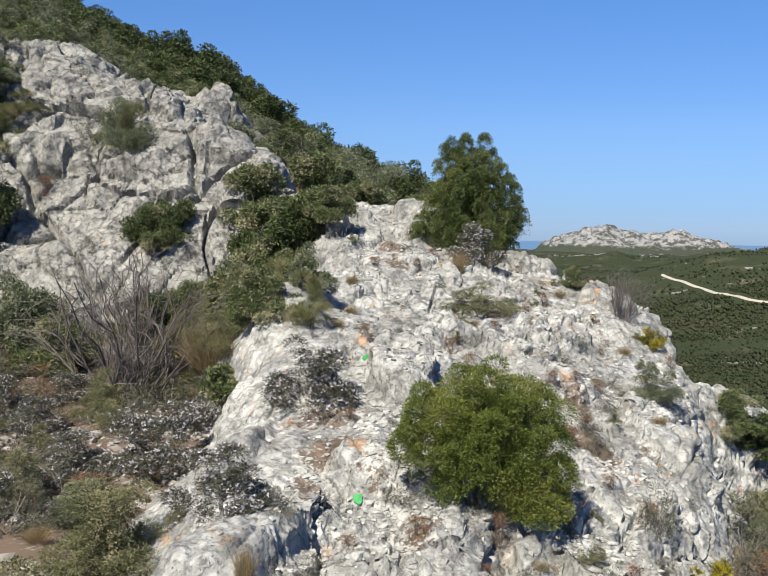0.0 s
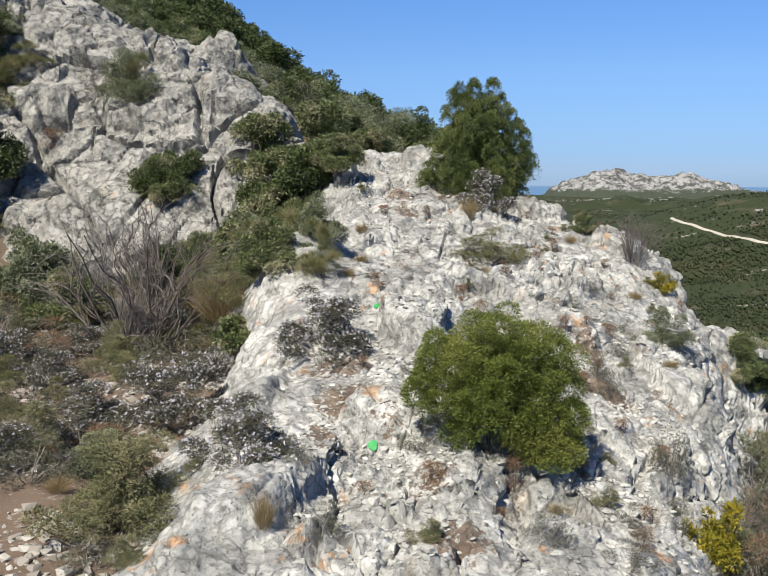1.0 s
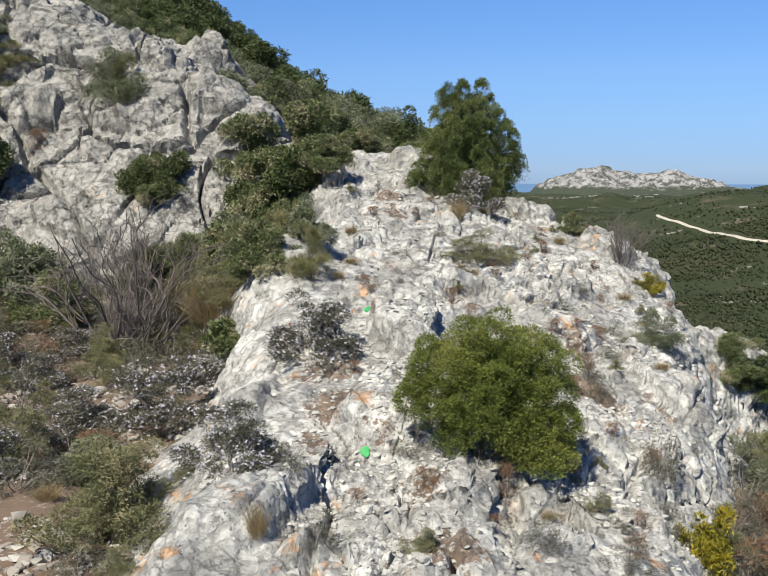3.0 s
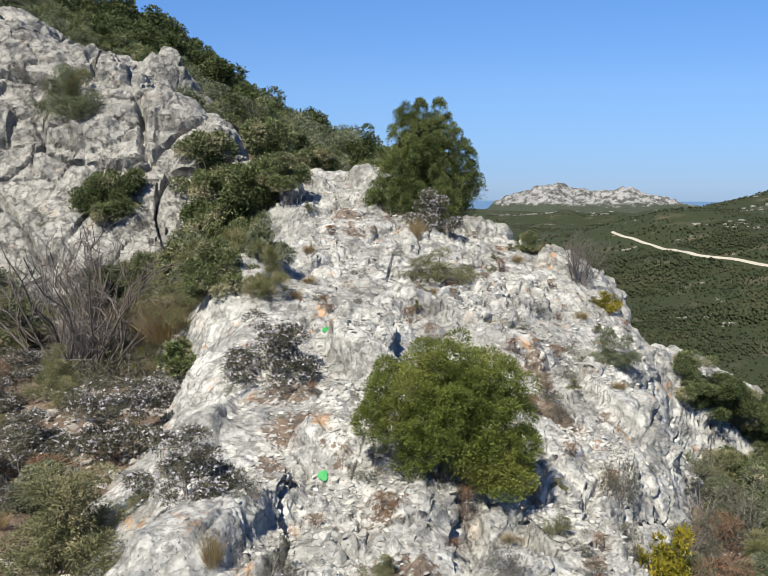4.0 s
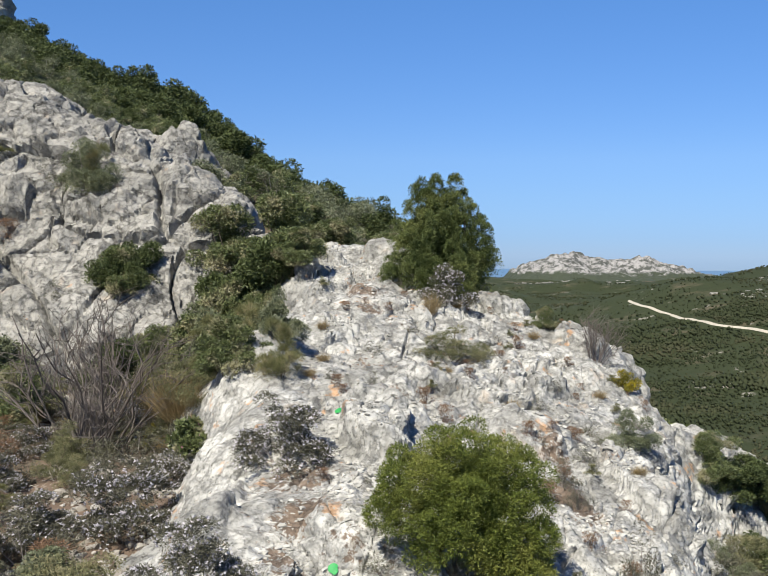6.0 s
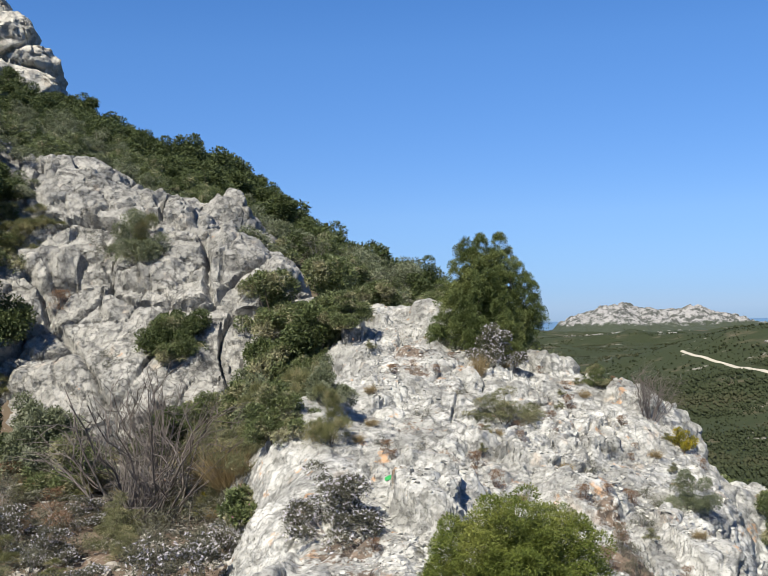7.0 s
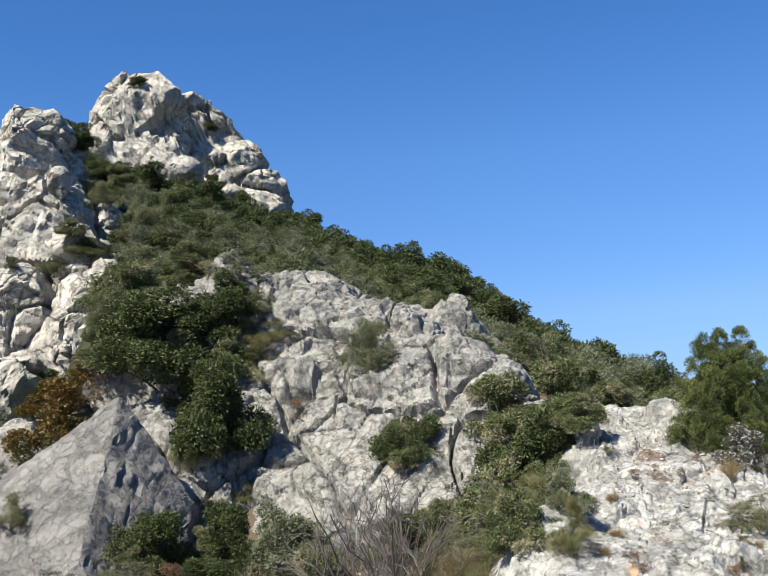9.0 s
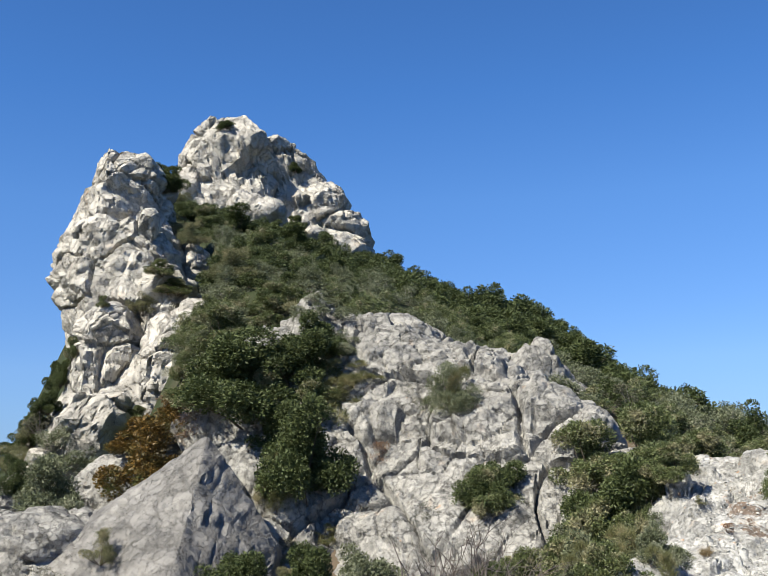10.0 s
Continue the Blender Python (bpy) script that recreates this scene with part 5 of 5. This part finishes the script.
STONES = [stone_mesh(700 + i) for i in range(9)]


def stones_on_spur():
    rng = np.random.default_rng(8)
    path = (SN[:, 2] > 0.65) & (SV[:, 0] > -0.45) & (SV[:, 1] > 2.5) & (SV[:, 1] < 13.5) & (SV[:, 2] > -0.6)
    for mx, my in ((-0.114, 5.147), (-0.118, 7.375)):
        path &= np.hypot(SV[:, 0] - mx, SV[:, 1] - my + 0.1) > 0.28
    pick = rng.choice(np.nonzero(path)[0], 300, replace=False)
    for i in pick:
        ob = new("stone", STONES[rng.integers(len(STONES))])
        size = rng.uniform(0.04, 0.08) if rng.uniform() < 0.8 else rng.uniform(0.08, 0.13)
        x, y, z = (float(q) for q in SV[i])
        ob.matrix_world = pose(x, y, z + 0.10 * size, *rng.uniform(-25, 25, 2), rng.uniform(0, 360)) @ Matrix.Scale(size, 4)
        ob.parent = SPUR
    return pick


stones_on_spur()


def rubble(name, x, y, z, lo, hi, mat, label, seed):
    """Countless small angular stones, joined."""
    rng = np.random.default_rng(seed)
    vs, fs, base = [], [], 0
    shapes = []
    for me in STONES:
        co = np.empty(len(me.vertices) * 3, np.float32)
        me.vertices.foreach_get("co", co)
        shapes.append((co.reshape(-1, 3), np.array([list(p.vertices) for p in me.polygons])))
    which = rng.integers(len(shapes), size=len(x))
    for k, (v0, f0) in enumerate(shapes):
        m = which == k
        n = int(m.sum())
        a, b = rng.uniform(0, 6.28, (n, 1)), rng.uniform(-0.4, 0.4, (n, 1))
        v = np.repeat(v0[None], n, 0)
        c, s = np.cos(b), np.sin(b)
        v = np.stack([v[..., 0], v[..., 1] * c - v[..., 2] * s, v[..., 1] * s + v[..., 2] * c], -1)
        c, s = np.cos(a), np.sin(a)
        v = np.stack([v[..., 0] * c - v[..., 1] * s, v[..., 0] * s + v[..., 1] * c, v[..., 2]], -1)
        size = rng.uniform(0, 1, (n, 1, 1)) ** 2.5 * (hi - lo) + lo
        v = v * size + np.stack([x[m], y[m], z[m] + size[:, 0, 0] * 0.05], 1)[:, None]
        vs.append(v.reshape(-1, 3))
        fs.append((f0[None] + (np.arange(n) * len(v0))[:, None, None]).reshape(-1, 3) + base)
        base += n * len(v0)
    return put(name, mesh_of(name, np.concatenate(vs), np.concatenate(fs), smooth=False), mat, None, label, "stones", kind="stuff")


def gravel_mat(name, a, b):
    m, nt, p = material(name)
    geo = nt.nodes.new("ShaderNodeNewGeometry")
    nt.links.new(mix(nt, geo.outputs["Random Per Island"], a, b), p.inputs["Base Color"])
    p.inputs["Roughness"].default_value = 0.92
    return m


M_SCREE = gravel_mat("brownish_rubble", (0.168, 0.147, 0.122), (0.35, 0.332, 0.301))
M_GRAVEL = gravel_mat("limestone_gravel", (0.231, 0.224, 0.203), (0.406, 0.399, 0.364))


def scatter_rubble():
    rng = np.random.default_rng(9)
    ok = np.nonzero((SN[:, 2] > 0.7) & (SV[:, 0] > -0.5) & (SV[:, 1] > 2.5) & (SV[:, 1] < 14) & (SV[:, 2] > -0.8))[0]
    w = np.clip(vnoise(SV[ok] * 1.6, 44) + 0.35, 0.02, 1)
    i = rng.choice(ok, 5500, p=w / w.sum())
    rubble("spur_gravel", SV[i, 0], SV[i, 1], SV[i, 2], 0.016, 0.065, M_GRAVEL, "angular white limestone gravel on the spur", 10)
    n = 11000
    y = 3.0 + 10.5 * rng.uniform(0, 1, n) ** 1.3
    x = -1.2 - rng.uniform(0, 1, n) * (0.55 * y + 1.0)
    keep = vnoise(flat(x, y, 0.9), 45) > -0.25
    x, y = x[keep], y[keep]
    rubble("gully_rubble", x, y, land(x, y), 0.025, 0.15, M_SCREE, "pale broken stones on gully soil", 11)
    n = 3000
    y = rng.uniform(4.0, 16, n)
    x = 1.6 + 0.16 * y + rng.uniform(0, 1, n) ** 1.3 * 6
    rubble("slope_rubble", x, y, land(x, y), 0.02, 0.08, M_GRAVEL, "grey broken stones on the steep slope", 12)


scatter_rubble()


# ---------- low growth and litter in the gully ----------
def gully_growth():
    rng = np.random.default_rng(14)
    spots, made = [], 0
    while made < 165:
        y = rng.uniform(5.2, 13.0)
        x = -1.5 - rng.uniform(0, 1) * (0.5 * y + 0.6)
        if any((x - a) ** 2 + (y - b) ** 2 < 0.26 ** 2 for a, b in spots):
            continue
        spots.append((x, y))
        z = float(land(np.array([x]), np.array([y]))[0])
        u = rng.uniform()
        kind, w = (("greyscrub", rng.uniform(0.35, 0.8)) if u < 0.34 else ("brown", rng.uniform(0.25, 0.5)) if u < 0.52 else ("olive", rng.uniform(0.35, 0.7)) if u < 0.70
                   else ("broom", rng.uniform(0.3, 0.5)) if u < 0.80 else ("straw", rng.uniform(0.14, 0.26)) if u < 0.91 else ("rosemary", rng.uniform(0.45, 0.8)))
        grow(kind, round(x, 2), round(y, 2), round(z, 2), round(w, 2), round(w * rng.uniform(0.6, 0.9), 2))
        made += 1


gully_growth()


def slope_growth():
    """Scrub on the slope that falls to the valley."""
    rng = np.random.default_rng(15)
    spots, made = [], 0
    while made < 175:
        y = rng.uniform(4.5, 34)
        x = rng.uniform(2.4, 4.5 + 0.48 * y)
        if any((x - a) ** 2 + (y - b) ** 2 < 0.5 ** 2 for a, b in spots) or float(spur(x, y)[0]) > float(land(np.array([x]), np.array([y]))[0]) - 0.1:
            continue
        spots.append((x, y))
        z = float(land(np.array([x]), np.array([y]))[0])
        u = rng.uniform()
        kind, w = (("greyscrub", rng.uniform(0.5, 0.9)) if u < 0.3 else ("grey_far", rng.uniform(0.6, 1.1)) if u < 0.5 else ("kermes_far", rng.uniform(0.6, 1.2)) if u < 0.72
                   else ("oak_far", rng.uniform(0.8, 1.3)) if u < 0.9 else ("broom", rng.uniform(0.4, 0.7)))
        grow(kind, round(x, 2), round(y, 2), round(z, 2), round(w, 2), round(w * rng.uniform(0.6, 0.85), 2))
        made += 1


slope_growth()


def steep_growth():
    """Dry low scrub close under the spur's steep side."""
    rng = np.random.default_rng(16)
    for _ in range(85):
        y = rng.uniform(4.5, 11)
        x = 1.9 + 0.17 * y + rng.uniform(0, 1) * 2.6
        z = float(land(np.array([x]), np.array([y]))[0])
        if float(spur(x, y)[0]) > z + 0.05:
            continue
        kind = ("greyscrub", "olive", "greyscrub", "brown", "greyscrub", "grey")[rng.integers(6)]
        w = rng.uniform(0.3, 0.65)
        grow(kind, round(x, 2), round(y, 2), round(z, 2), round(w, 2), round(w * 0.7, 2))


steep_growth()


def crevice_growth():
    """Dry tufts and tiny shrubs rooted in the joints of the spur."""
    rng = np.random.default_rng(17)
    spots = [(-0.12, 5.15), (-0.12, 7.37)]
    while len(spots) < 120:
        y = 3.9 + 8.5 * rng.uniform() ** 1.3
        x = rng.uniform(-0.5, 0.6) if rng.uniform() < 0.2 else rng.uniform(0.5, 1.15 + 0.19 * y)
        if any((x - a) ** 2 + (y - b) ** 2 < 0.2 ** 2 for a, b in spots):
            continue
        spots.append((x, y))
        u = rng.uniform()
        kind, w = ("brown", rng.uniform(0.10, 0.22)) if u < 0.42 else ("greyscrub", rng.uniform(0.14, 0.3)) if u < 0.75 else ("straw", rng.uniform(0.07, 0.13)) if u < 0.88 else ("olive", rng.uniform(0.10, 0.2))
        grow(kind, round(x, 2), round(y, 2), float(spur(x, y)[0]), round(w, 2), round(w * rng.uniform(0.6, 0.9), 2))


crevice_growth()


def foot_growth():
    """Scrub on the earth beside the near end of the spur."""
    rng = np.random.default_rng(18)
    for _ in range(85):
        y = rng.uniform(3.2, 6.5)
        x = 1.5 + 0.10 * y + rng.uniform(0, 1) ** 1.4 * 2.0
        z = float(land(np.array([x]), np.array([y]))[0])
        if float(spur(x, y)[0]) > z + 0.05:
            continue
        kind = ("greyscrub", "olive", "greyscrub", "greyscrub", "grey", "brown")[rng.integers(6)]
        w = rng.uniform(0.3, 0.6)
        grow(kind, round(x, 2), round(y, 2), round(z, 2), round(w, 2), round(w * 0.75, 2))


foot_growth()
